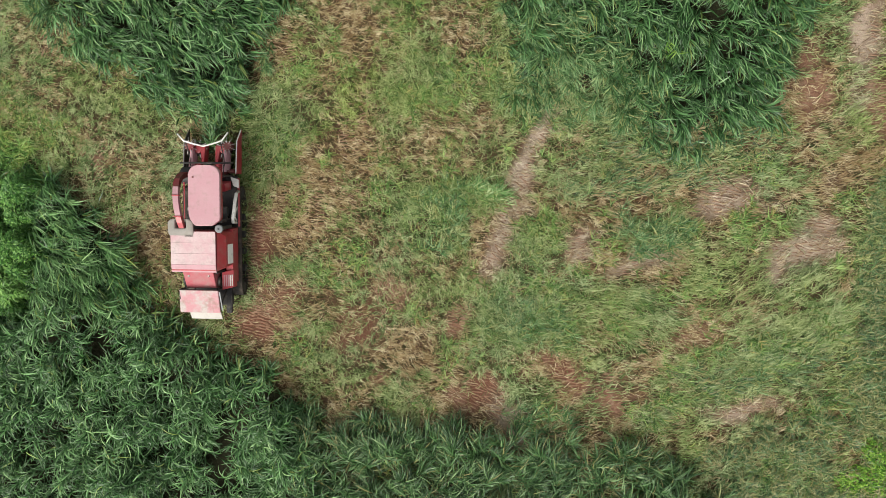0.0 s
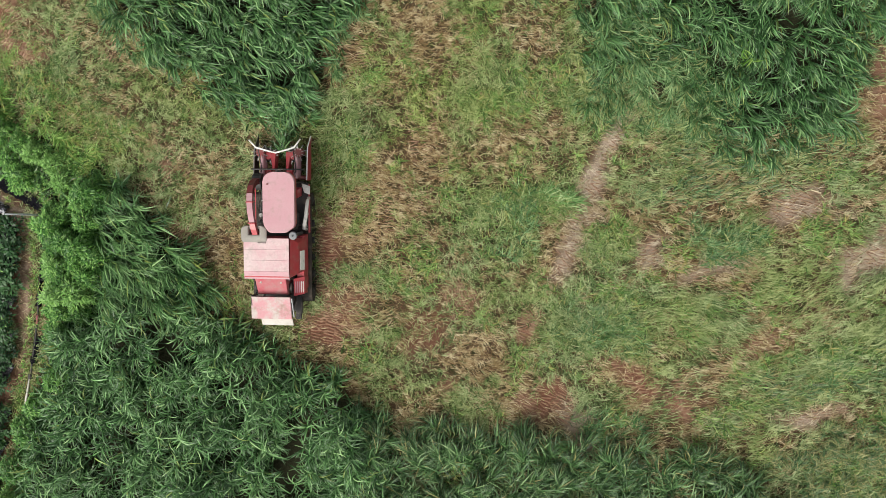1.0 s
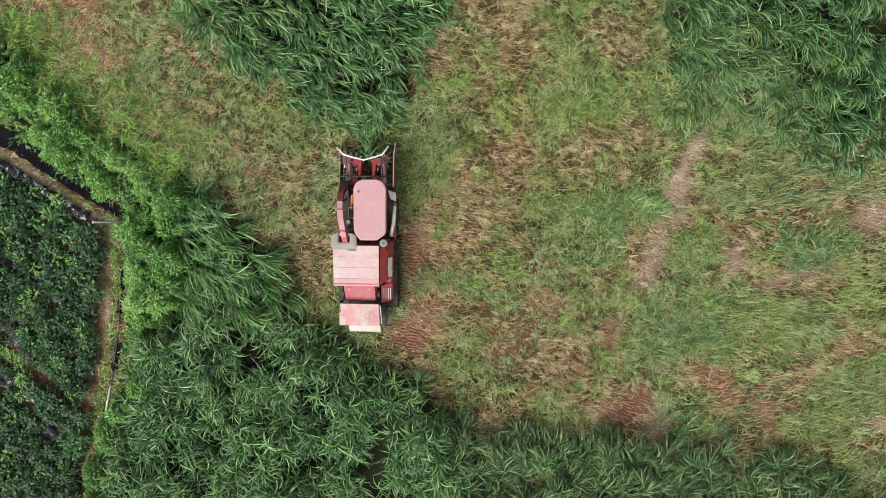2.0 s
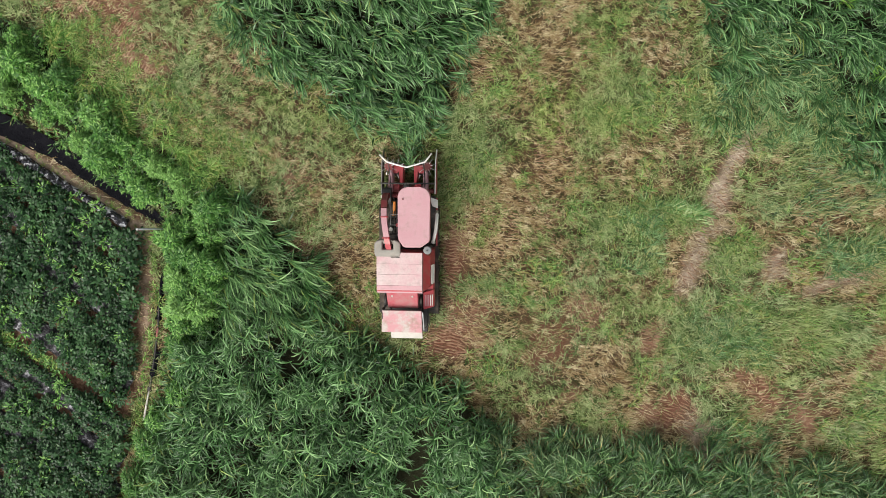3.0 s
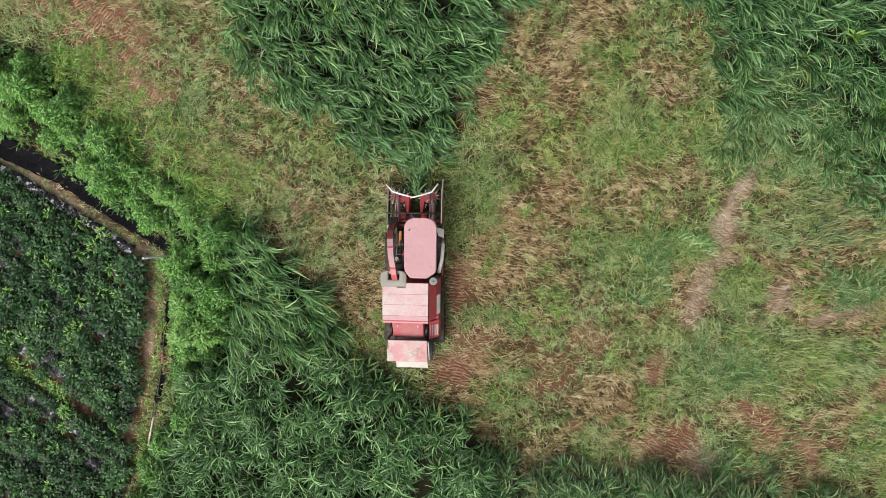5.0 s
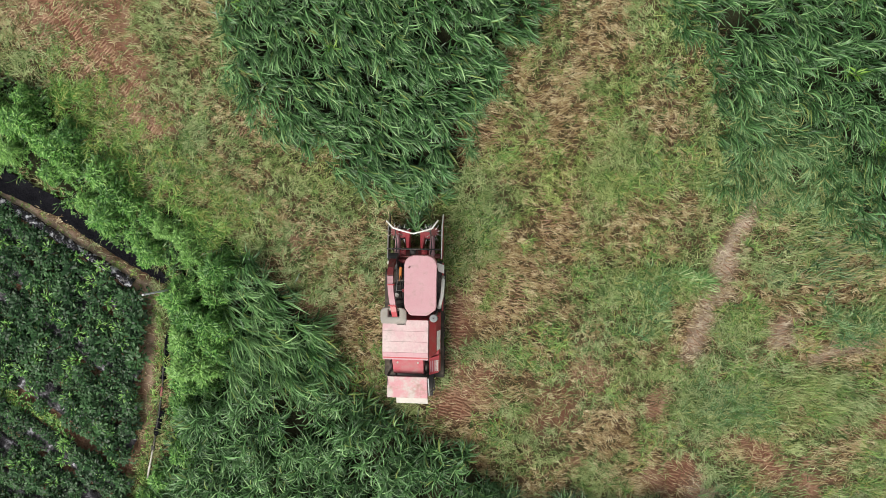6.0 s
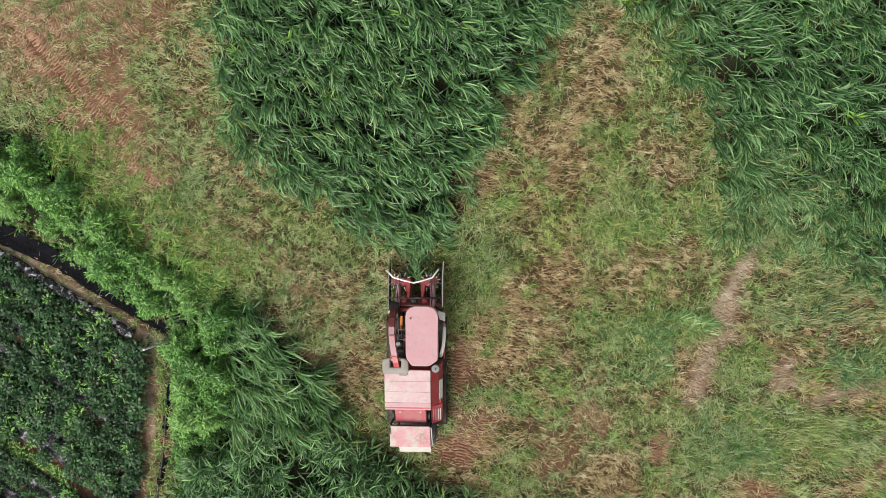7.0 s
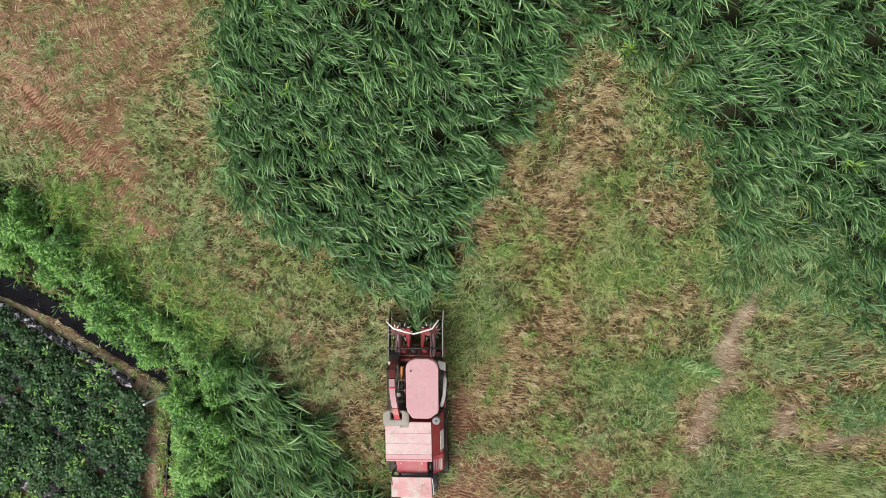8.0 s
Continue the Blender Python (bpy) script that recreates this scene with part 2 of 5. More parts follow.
def leaves(base, az, rise, length, width, droop, rings=3, fold=0.0, twist=None):
    """Arching blades: corners, faces and the number of corners a blade. Each has a broad middle, a pointed tip and, with fold, a channel along it."""
    n = len(base)
    s = np.linspace(0, 1, rings + 1)
    e = rise[:, None] - droop[:, None] * s[None, :]
    step = length[:, None] / rings
    run = np.concatenate([np.zeros((n, 1)), np.cumsum(np.cos(e[:, :-1]) * step, 1)], 1)
    lift = np.concatenate([np.zeros((n, 1)), np.cumsum(np.sin(e[:, :-1]) * step, 1)], 1)
    wide = np.interp(s, [0, 0.3, 0.65, 1], [0.55, 1, 0.8, 0.06])[None, :] * width[:, None] / 2
    turn = az[:, None] + (0 if twist is None else twist[:, None] * s[None, :])
    cx, cy, cz = base[:, :1] + np.cos(turn) * run, base[:, 1:2] + np.sin(turn) * run, np.maximum(base[:, 2:3] + lift, 0.012)
    lean = rng.normal(0, 0.35, (n, 1))
    sx, sy, sz = -np.sin(turn) * wide, np.cos(turn) * wide, lean * wide
    cols = 3 if fold else 2
    v = np.empty((n, rings + 1, cols, 3), np.float32)
    for c, k in enumerate(np.linspace(-1, 1, cols)):
        v[:, :, c, 0], v[:, :, c, 1], v[:, :, c, 2] = cx + k * sx, cy + k * sy, cz + k * sz + fold * wide * abs(k)
    per = (rings + 1) * cols
    quads = []
    for r in range(rings):
        for c in range(cols - 1):
            a = r * cols + c
            quads.append([a, a + 1, a + cols + 1, a + cols])
    q = (np.arange(n)[:, None, None] * per + np.array(quads)[None]).reshape(-1, 4)
    return v.reshape(-1, 3), q, per


# ---- plan of the field: a grid of 10 cm cells ----
X0, X1, Y0, Y1, CELL = -18.0, 22.0, -12.0, 17.0, 0.1
gx, gy = np.meshgrid(np.arange(X0, X1, CELL) + CELL / 2, np.arange(Y0, Y1, CELL) + CELL / 2, indexing="ij")
wx = gx + 0.9 * (cloudy(gx, gy, 1.3, 11) - 0.5)
wy = gy + 0.9 * (cloudy(gx, gy, 1.3, 21) - 0.5)


def area(poly, soft=2):
    return blurred(inside(poly, wx, wy).astype(float), soft)


def spots(rows, wobble=1.9):
    """Soft-edged oval patches: x, y, half lengths, turn in degrees."""
    out = np.zeros(gx.shape)
    for x, y, a, b, turn in rows:
        c, s = math.cos(radians(turn)), math.sin(radians(turn))
        dx, dy = wx - x, wy - y
        d = np.hypot((dx * c + dy * s) / a, (dy * c - dx * s) / b) + wobble * (cloudy(gx, gy, 0.7, 31) - 0.5)
        out = np.maximum(out, np.clip(1.5 - d * 1.15, 0, 1))
    return out


def at(field, x, y):
    i = np.clip(((x - X0) / CELL).astype(int), 0, field.shape[0] - 1)
    j = np.clip(((y - Y0) / CELL).astype(int), 0, field.shape[1] - 1)
    return field[i, j]


NORTH = [(-6.3, 17), (-6.3, 11.2), (-6.6, 9.5), (-6.3, 7.7), (-5.9, 6.3), (-3.7, 5.0), (-2.7, 3.95), (-1.6, 3.45), (-0.6, 3.6), (0.2, 4.4),
         (0.8, 6.2), (1.2, 7.3), (1.9, 8.2), (2.8, 9.4), (3.1, 10.8), (3.6, 11.5), (3.8, 17)]
EAST = [(3.8, 17), (3.5, 11.5), (4.3, 11.0), (5.1, 10.6), (5.2, 9.6), (5.9, 10.2), (7.0, 10.0), (6.5, 9.0), (6.6, 8.3), (7.7, 8.0), (7.4, 6.4),
        (7.9, 5.2), (7.7, 3.9), (9.7, 4.0), (10.9, 3.4), (11.0, 2.7), (12.4, 2.7), (13.7, 2.9), (14.8, 3.4), (14.8, 4.5), (15.1, 5.5), (15.7, 6.6), (15.9, 17)]
WESTSIDE = [(-6.6, 1.2), (-6.4, 1.7), (-6.0, 1.6), (-5.6, 1.1), (-4.9, 0.5), (-4.2, -0.2), (-3.8, -1.0), (-3.4, -2.0), (-4.2, -2.6), (-5.6, -2.0), (-6.8, -2.4), (-6.4, -0.6)]
SOUTHWEST = [(-5.6, -2.0), (-4.2, -2.6), (-3.5, -2.1), (-3.1, -2.6), (-2.4, -3.1),
             (-1.5, -3.6), (-0.4, -3.7), (0.6, -4.2), (1.3, -4.9), (1.7, -6.0), (2.5, -7.4), (3.2, -12), (-9.8, -12), (-8.8, -6.5), (-8.2, -4.0), (-7.3, -2.4)]
HEDGE = [(-18, 9.4), (-13.2, 6.9), (-12.2, 6.3), (-11.3, 5.6), (-10.9, 4.8), (-10.0, 4.4), (-9.4, 3.2), (-8.1, 2.8), (-7.3, 2.3), (-6.4, 1.6), (-6.5, -0.6), (-6.9, -2.4), (-8.0, -4.2), (-8.9, -6.6), (-9.8, -12), (-10.3, -12), (-9.4, -6.5), (-8.72, -4.6), (-8.25, -2.6),
         (-8.1, -0.6), (-8.2, 0.7), (-9.0, 1.4), (-10.1, 2.1), (-11.8, 3.3), (-13.6, 4.25), (-18, 6.95)]
SOUTH = [(1.4, -5.0), (2.0, -5.7), (2.8, -6.5), (3.8, -6.2), (5.5, -5.95), (7.8, -6.2), (9.4, -6.2), (10.1, -6.5), (11.0, -6.4), (13.2, -7.0), (14.1, -7.9),
         (15.5, -12), (2, -12)]
CROP = [(-18, 5.6), (-13.65, 3.05), (-11.9, 2.05), (-10.1, 1.05), (-9.1, 0.3), (-9.1, -0.6), (-9.2, -2.2), (-9.4, -3.8), (-9.65, -5.1), (-9.95, -6.9),
        (-10.1, -8.1), (-10.6, -12), (-18, -12)]
DUST = [(13.1, 6.3, 0.25, 1.0, -15), (9.7, -0.4, 0.5, 0.5, 0), (7.8, -5.4, 0.35, 1.0, 12), (15.9, -0.1, 1.3, 0.9, 30), (14.2, -4.85, 1.7, 0.4, 4), (13.9, 1.0, 0.9, 0.5, 0),
        (17.5, 5.4, 0.4, 1.5, -10), (11.4, -0.9, 0.8, 0.3, 20)]
BARE = [(-10.9, 10.9, 2.6, 2.2, -30), (-12.2, 9.0, 1.7, 1.0, -40), (-10.2, 7.7, 2.4, 0.8, -40), (-9.1, 5.6, 0.8, 0.4, -35), (0.45, -1.75, 0.85, 0.6, 0), (1.35, -1.9, 0.7, 0.5, 15), (0.35, -0.3, 0.4, 1.1, 0), (0.3, -2.9, 0.8, 0.3, -25),
        (6.3, -2.75, 0.3, 0.6, -15), (9.25, -4.0, 0.95, 0.55, -15), (10.9, -4.6, 0.75, 0.6, 30), (7.2, -4.3, 0.5, 0.4, 0), (6.5, -4.9, 0.6, 0.5, 0),
        (15.9, -0.1, 1.1, 0.8, 30), (15.9, 4.0, 0.5, 0.9, 0), (17.4, 5.6, 0.3, 1.3, -10), (17.9, 3.6, 0.4, 0.8, 0)]
WORN = [(0.85, 0.4, 0.45, 0.6, 0), (3.2, -2.9, 0.8, 0.7, 30), (14.2, -4.85, 1.5, 0.35, 4), (14.4, 2.55, 0.9, 0.3, 15), (4.4, -1.7, 0.6, 0.6, 0), (-4.5, 2.0, 0.6, 0.4, -30), (-6.0, 2.1, 0.5, 0.35, 0),
        (-4.0, -0.2, 0.5, 0.7, 30), (8.8, -1.0, 0.35, 0.35, 0), (12.9, -2.9, 1.4, 0.35, 25), 
        (7.6, -5.6, 0.25, 0.8, 12), (2.0, -4.8, 0.5, 0.5, 0), (13.9, 1.0, 0.9, 0.5, 0), (3.7, -4.6, 0.5, 0.35, 0), (1.0, -2.6, 1.5, 0.4, -10),
        (-3.0, -2.6, 0.5, 0.4, 0), (0.3, -2.8, 0.6, 0.4, 0)]
STRAWY = [(3.4, 5.7, 1.2, 1.3, 0), (5.9, 6.4, 0.8, 1.1, 0), (6.5, 5.3, 0.8, 0.8, 0), (4.4, 9.9, 0.9, 0.9, -50), (0.9, 5.3, 0.6, 1.0, 0), (3.3, 2.9, 0.8, 0.8, 0), (4.3, 8.0, 1.0, 1.4, -20), (6.2, 7.2, 0.8, 0.9, 0), (-5.2, 5.1, 1.3, 0.5, -30), (-6.5, 6.0, 1.0, 0.5, -50),
          (-7.4, 8.6, 0.7, 2.0, 0), (2.0, 0.6, 1.6, 1.0, 0), (-5.6, 3.2, 2.4, 1.0, -40), (1.5, 7.0, 0.5, 1.3, -30), (5.0, -3.2, 1.4, 0.8, 0), (11.8, 1.2, 2.6, 0.8, 18),
          (-2.6, 0.8, 1.0, 1.6, 20), (16.2, 1.6, 1.2, 1.5, 0), (2.0, 3.6, 0.8, 0.5, 0), (11.2, -6.0, 0.9, 0.5, 0), (14.0, -6.0, 1.5, 0.6, 0)]
LUSH = [(6.5, 1.0, 1.0, 0.7, 0), (0.5, 2.6, 1.1, 1.0, 0), (5.7, 0.7, 1.0, 0.8, 0), (8.6, -2.4, 1.9, 1.0, 0), (8.3, 0.0, 0.7, 0.5, 0), (1.7, -1.1, 1.2, 0.25, -15), (2.0, -2.5, 1.0, 0.3, -20),
        (11.9, -0.2, 0.9, 0.7, 20), (11.0, -2.3, 1.2, 0.8, 0), (14.6, -3.3, 1.4, 0.5, 15), (16.6, -2.6, 1.2, 0.5, 10), (-7.8, 4.8, 0.5, 0.3, 0), (8.6, 4.4, 1.0, 1.2, 0),
        (4.9, 4.2, 0.9, 1.2, 0), (-6.2, 8.0, 0.5, 1.0, 0), (9.5, 3.4, 1.5, 0.7, 0), (12.6, -4.9, 1.4, 0.4, 15), (4.8, -5.2, 1.6, 0.5, 0)]
north, east, westside, southwest, hedge, south, crop = (area(p, s) for p, s in ((NORTH, 4), (EAST, 5), (WESTSIDE, 2), (SOUTHWEST, 3), (HEDGE, 2), (SOUTH, 4), (CROP, 2)))
path_strip = blurred(((np.abs((gy - 0.27) + 0.617 * (gx + 9.1) - 0.23) < 0.23) & (gx < -8.8)).astype(float), 1)
edge_strip = blurred((inside([(-9.1, 0.4), (-8.7, 0.4), (-8.92, -2.2), (-9.15, -4.2), (-9.45, -5.2), (-9.2, -2.4)], gx, gy)).astype(float), 1)
film_strip = blurred(inside([(-18, 6.75), (-13.55, 4.15), (-11.8, 3.22), (-10.0, 2.12), (-8.3, 0.78), (-8.5, 0.6), (-9.0, 0.84), (-10.1, 1.48), (-11.87, 2.6), (-13.62, 3.36), (-18, 5.9)], gx, gy).astype(float), 1)
MOIST = [(-11.3, 8.4, 2.2, 0.28, -47), (-10.2, 8.0, 1.6, 0.25, -52), (-12.3, 8.0, 1.2, 0.25, -50), (-8.9, 9.8, 1.3, 0.25, 48), (0.6, -1.6, 1.3, 0.6, 0), (1.7, -1.9, 1.0, 0.6, 15), (3.2, -2.9, 0.8, 0.7, 30), (0.4, -0.4, 0.5, 1.0, 0), (0.3, -2.9, 0.8, 0.35, -25), (3.4, -3.9, 0.6, 0.6, 0), (7.2, -4.4, 0.8, 0.6, 0), (9.3, -4.0, 0.7, 0.5, 0), (14.4, 2.55, 0.9, 0.4, 15)]
moist = 0.8 * spots(MOIST, 2.2)
STREAK = [(8.35, 2.3, 0.38, 1.35, -25), (7.4, 0.15, 0.42, 1.25, -22)]
streak = spots(STREAK, 1.7)
dust = np.maximum.reduce([0.85 * spots(DUST, 2.2), streak, 0.8 * path_strip, 0.5 * edge_strip])
headland = area([(-14.2, 12.8), (-6.6, 12.6), (-7.6, 10.4), (-9.3, 8.6), (-8.4, 6.8), (-9.2, 5.7), (-10.3, 5.8), (-11.8, 7.3), (-12.8, 8.5), (-13.4, 9.3)], 4) * np.clip(2.4 * cloudy(gx, gy, 0.8, 171) - 0.15, 0, 1)
bare, worn = np.maximum.reduce([spots(BARE), 0.8 * dust, 0.9 * headland]), spots(WORN)
strawy, lush = spots(STRAWY, 1.6), spots(LUSH, 1.6)
standing = np.clip(north + east + westside + southwest + hedge + crop, 0, 1)
NEAR = [(-15.2, 13.2), (13.2, 12.7), (13.4, 8.3), (18.9, 7.6), (19.6, -8.4), (-8.5, -9.6), (-15.1, -9.4)]


def near(x, y):
    """True in the stretch of field that is passed over, and for a thin sample outside it."""
    return inside(NEAR, x, y) | (rng.random(len(x)) < 0.12)

# ---- the ground: one sheet out to the horizon ----
def ground_lines(a, b, fine):
    far = np.array([5.0, 15, 40, 120, 400, 1200])
    return np.concatenate([a - far[::-1], np.arange(a, b + fine / 2, fine), b + far])


lx, ly = ground_lines(X0, X1, 0.16), ground_lines(Y0, Y1, 0.16)
ux, uy = np.meshgrid(lx, ly, indexing="ij")
edge = ((ux >= X0) & (ux <= X1) & (uy >= Y0) & (uy <= Y1))
bare_here = np.where(edge, np.clip(at(np.maximum.reduce([bare, 0.75 * worn, 0.9 * path_strip, 0.9 * edge_strip, 0.75 * crop, 0.1 * standing]), ux, uy), 0, 1), 0.1)
uz = np.where(edge, 0.03 * (cloudy(ux, uy, 0.8, 51) - 0.5) + 0.015 * (lattice(ux, uy, 0.17, 55) - 0.5), 0)
ii, jj = np.meshgrid(np.arange(len(lx) - 1), np.arange(len(ly) - 1), indexing="ij")
corner = (ii * len(ly) + jj).ravel()
# the first mask paints shade into the soil below the tall grass and weeds
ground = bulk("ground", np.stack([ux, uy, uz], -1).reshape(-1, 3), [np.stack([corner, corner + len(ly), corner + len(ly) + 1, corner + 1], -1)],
              M["soil"], shade_mask=np.where(edge, np.clip(at(1.6 * np.clip(north + east + westside + southwest + hedge + south, 0, 1) - 0.5, ux, uy), 0, 1), 0).ravel(), bare=bare_here.ravel(), dust=np.where(edge, at(dust, ux, uy), 0).ravel(), moist=np.where(edge, at(moist, ux, uy), 0).ravel())
tagged(ground, "reddish brown field soil under cut grass and straw", "ground", kind="structure")


# ---- lug marks that the machine's tracks pressed into bare soil ----
def track_marks(lines, pitch=0.095, gauge=0.36):
    vs, fs = [], []
    for pts in lines:
        p = np.array(pts, float)
        seg = np.hypot(*np.diff(p, axis=0).T)
        way = np.concatenate([[0], np.cumsum(seg)])
        for d in np.arange(0, way[-1], pitch):
            x, y = np.interp(d, way, p[:, 0]), np.interp(d, way, p[:, 1])
            x2, y2 = np.interp(d + 0.1, way, p[:, 0]), np.interp(d + 0.1, way, p[:, 1])
            x1, y1 = np.interp(d - 0.1, way, p[:, 0]), np.interp(d - 0.1, way, p[:, 1])
            a = math.atan2(y2 - y1, x2 - x1)
            show = at(np.maximum.reduce([bare, worn, 0.5 * strawy]), np.array([x]), np.array([y]))[0]
            if show < 0.2 or rng.random() > 0.6 + 0.6 * show:
                continue
            half, thick, high = gauge / 2 * rng.uniform(0.65, 1.05), rng.uniform(0.013, 0.019), rng.uniform(0.026, 0.042)
            off = rng.normal(0, 0.02)
            c, s = math.cos(a), math.sin(a)
            sk = rng.normal(0, 0.035)
            k = len(vs) * 8
            box = []
            for across, along, z in ((-half, -thick, 0), (half, -thick, 0), (half, thick, 0), (-half, thick, 0),
                                     (-half * .9, -thick * .45, high), (half * .9, -thick * .45, high), (half * .9, thick * .45, high), (-half * .9, thick * .45, high)):
                l, w = along + sk * across / half + 0.05 * (across / half) ** 2, across + off
                box.append((x + l * c - w * s, y + l * s + w * c, z))
            vs.append(box)
            fs += [[k + q for q in f4] for f4 in ((4, 5, 6, 7), (0, 1, 5, 4), (1, 2, 6, 5), (2, 3, 7, 6), (3, 0, 4, 7))]
    vs = np.array(vs).reshape(-1, 3)
    ob = bulk("track_imprint", vs, [np.array(fs)], M["imprint"], moist=np.clip(1.4 * at(moist, vs[:, 0], vs[:, 1]), 0, 1))
    return tagged(ob, "rows of dry lug marks pressed into bare soil", "track marks", kind="stuff")


def swath(x, y, turn, length, width, step=0.36):
    """Parallel passes that cover one worn patch."""
    c, s = math.cos(radians(turn)), math.sin(radians(turn))
    out = []
    for k in np.arange(-width / 2, width / 2 + 0.01, step):
        out.append([(x - c * length / 2 - s * k, y - s * length / 2 + c * k), (x + c * length / 2 - s * k, y + s * length / 2 + c * k)])
    return out


MARKS = ([[(-13.6, 12.4), (-12.6, 10.9), (-11.6, 9.8), (-10.6, 8.9)], [(-13.9, 11.8), (-12.9, 10.3), (-11.9, 9.3), (-11.0, 8.5)]]
         + [[(x + 0.30 * k, y + 0.28 * k) for x, y in ((-13.9, 10.6), (-12.6, 8.7), (-11.4, 7.2), (-10.2, 5.9), (-8.9, 4.9))] for k in range(-1, 4)]
         + [[(x - 0.36 * k, y + 0.2 * k) for x, y in ((-9.7, 8.9), (-9.3, 9.5), (-8.4, 10.4), (-7.0, 11.2), (-6.4, 11.6))] for k in range(4)]
         + swath(-11.3, 10.9, 12, 3.4, 2.0, 0.42) + swath(-12.6, 9.9, -40, 1.6, 1.0, 0.42)
         + [[(-9.0, 8.3), (-8.2, 9.0), (-7.1, 9.5)], [(-9.2, 8.9), (-8.4, 9.5), (-7.2, 9.9)]]
         + swath(0.32, -0.35, 90, 2.6, 0.36) + swath(0.9, -1.8, 91, 1.3, 1.8) + swath(0.3, -2.9, 75, 0.7, 1.6) + swath(6.3, -2.75, 80, 1.3, 0.4) + swath(9.6, -4.1, 95, 1.1, 2.2) + swath(6.9, -4.6, 70, 1.2, 1.5)
         + swath(15.9, 0.0, 75, 1.8, 2.2) + swath(14.2, -4.85, 92, 0.5, 2.8) + swath(0.75, 0.3, 92, 1.3, 0.8)
         + swath(12.9, -2.9, 70, 0.6, 2.6) + swath(4.4, -1.7, 20, 1.2, 1.0) + swath(17.6, 4.6, 88, 3.0, 0.7) + swath(-9.1, 5.6, -35, 1.6, 0.8)
         + swath(8.6, 2.5, 66, 3.4, 0.7) + swath(7.4, 0.2, 60, 3.0, 0.8) + swath(9.7, -0.4, 100, 0.9, 1.0) + swath(11.4, -0.9, 100, 0.6, 1.4) + swath(4.6, -0.9, 10, 1.0, 1.4) + swath(13.9, 1.0, 80, 0.9, 1.6)
         + swath(0.9, 5.3, 100, 1.8, 1.0) + swath(3.3, 2.9, 95, 1.6, 1.4) + swath(2.0, 0.6, 85, 1.8, 2.6) + swath(1.0, -2.6, 82, 0.8, 2.8)
         + swath(-5.2, 5.0, -35, 2.4, 0.8) + swath(-4.0, -0.3, -60, 1.8, 0.8) + swath(-4.5, 2.0, -45, 1.6, 0.9))
track_marks(MARKS)


# ---- cut grass, straw and regrowth ----
def cut_grass(per_m2):
    n = int(per_m2 * (X1 - X0) * (Y1 - Y0))
    x, y = rng.uniform(X0, X1, n), rng.uniform(Y0, Y1, n)
    # two blades in three grow out of a tussock, the rest lie loose
    nt = int(42 * (X1 - X0) * (Y1 - Y0))
    tx, ty, tv, t_dry, t_az = rng.uniform(X0, X1, nt), rng.uniform(Y0, Y1, nt), rng.random(nt), rng.random(nt), rng.normal(0, 0.4, nt)
    own = rng.integers(0, nt, n)
    rooted = rng.random(n) < 0.72
    ang, far = rng.uniform(0, 2 * math.pi, n), np.abs(rng.normal(0, 0.05, n))
    x, y = np.where(rooted, tx[own] + far * np.cos(ang), x), np.where(rooted, ty[own] + far * np.sin(ang), y)
    hue = np.where(rooted, tv[own], rng.random(n))
    chance, veer = np.where(rooted & (rng.random(n) < 0.55), t_dry[own], rng.random(n)), np.where(rooted, t_az[own], rng.normal(0, 0.9, n))
    b, w, st = at(bare, x, y), at(worn, x, y), at(standing, x, y)
    lu, sw = at(lush, x, y), at(strawy, x, y)
    patch = cloudy(x, y, 1.6, 61)
    keep = (1 - np.clip(1.5 * at(film_strip, x, y), 0, 1)) * (1 - 0.95 * at(np.maximum(path_strip, edge_strip), x, y)) * (1 - 0.86 * b + 0.16 * at(dust, x, y) + 0.12 * at(headland, x, y)) * (1 - 0.4 * w) * (1 - 0.6 * at(moist, x, y)) * (1 - 0.15 * at(streak, x, y)) * (1 - np.clip(st * 1.7 - 0.6, 0, 1)) * (0.55 + 0.9 * cloudy(x, y, 0.5, 71)) * (1 + 0.35 * lu)
    row = lambda u, v: v + 0.18 * u + 1.5 * cloudy(u, v, 2.5, 141)
    rake = 0.5 + 0.5 * np.sin(2 * math.pi * row(x, y) / 0.125)
    combed = np.arctan2(row(x, y) - row(x + 0.05, y), row(x, y + 0.05) - row(x, y))
    keep *= 1 - 0.72 * np.clip(2.4 * cloudy(x, y, 0.9, 143) - 0.55 + 0.5 * sw + 0.4 * w, 0, 1) * rake * (1 - lu)
    keep *= np.where((x < -1.5) & (y > -1.5), 1.35, 1.0)
    ok = (rng.random(n) < keep) & near(x, y)
    x, y, b, w, lu, sw, patch, rooted, ang, hue, combed, chance, veer = (v[ok] for v in (x, y, b, w, lu, sw, patch, rooted, ang, hue, combed, chance, veer))
    n = len(x)
    dryness = np.clip(0.44 + 0.5 * at(dust, x, y) + 0.25 * (hue - 0.5) * rooted + 1.5 * (patch - 0.5) + 1.3 * (cloudy(x, y, 0.55, 65) - 0.5) + 0.35 * sw + 0.3 * b + 0.25 * w - 0.4 * lu, 0.06, 0.92)
    dryness = dryness - 0.17 * ((x < -1.5) & (y > 0))
    dryness *= np.clip(1.08 - 0.25 * at(south, x, y), 0.5, 1.1)
    dry = (chance < dryness).astype(float) * rng.uniform(0.7, 1, n)
    flow = 2 * math.pi * cloudy(x, y, 1.1, 81)
    az = np.where(rng.random(n) < 0.8, flow + veer + rng.normal(0, 0.3, n), rng.uniform(0, 2 * math.pi, n))
    az = np.where(rooted & (rng.random(n) < 0.25), ang, az)
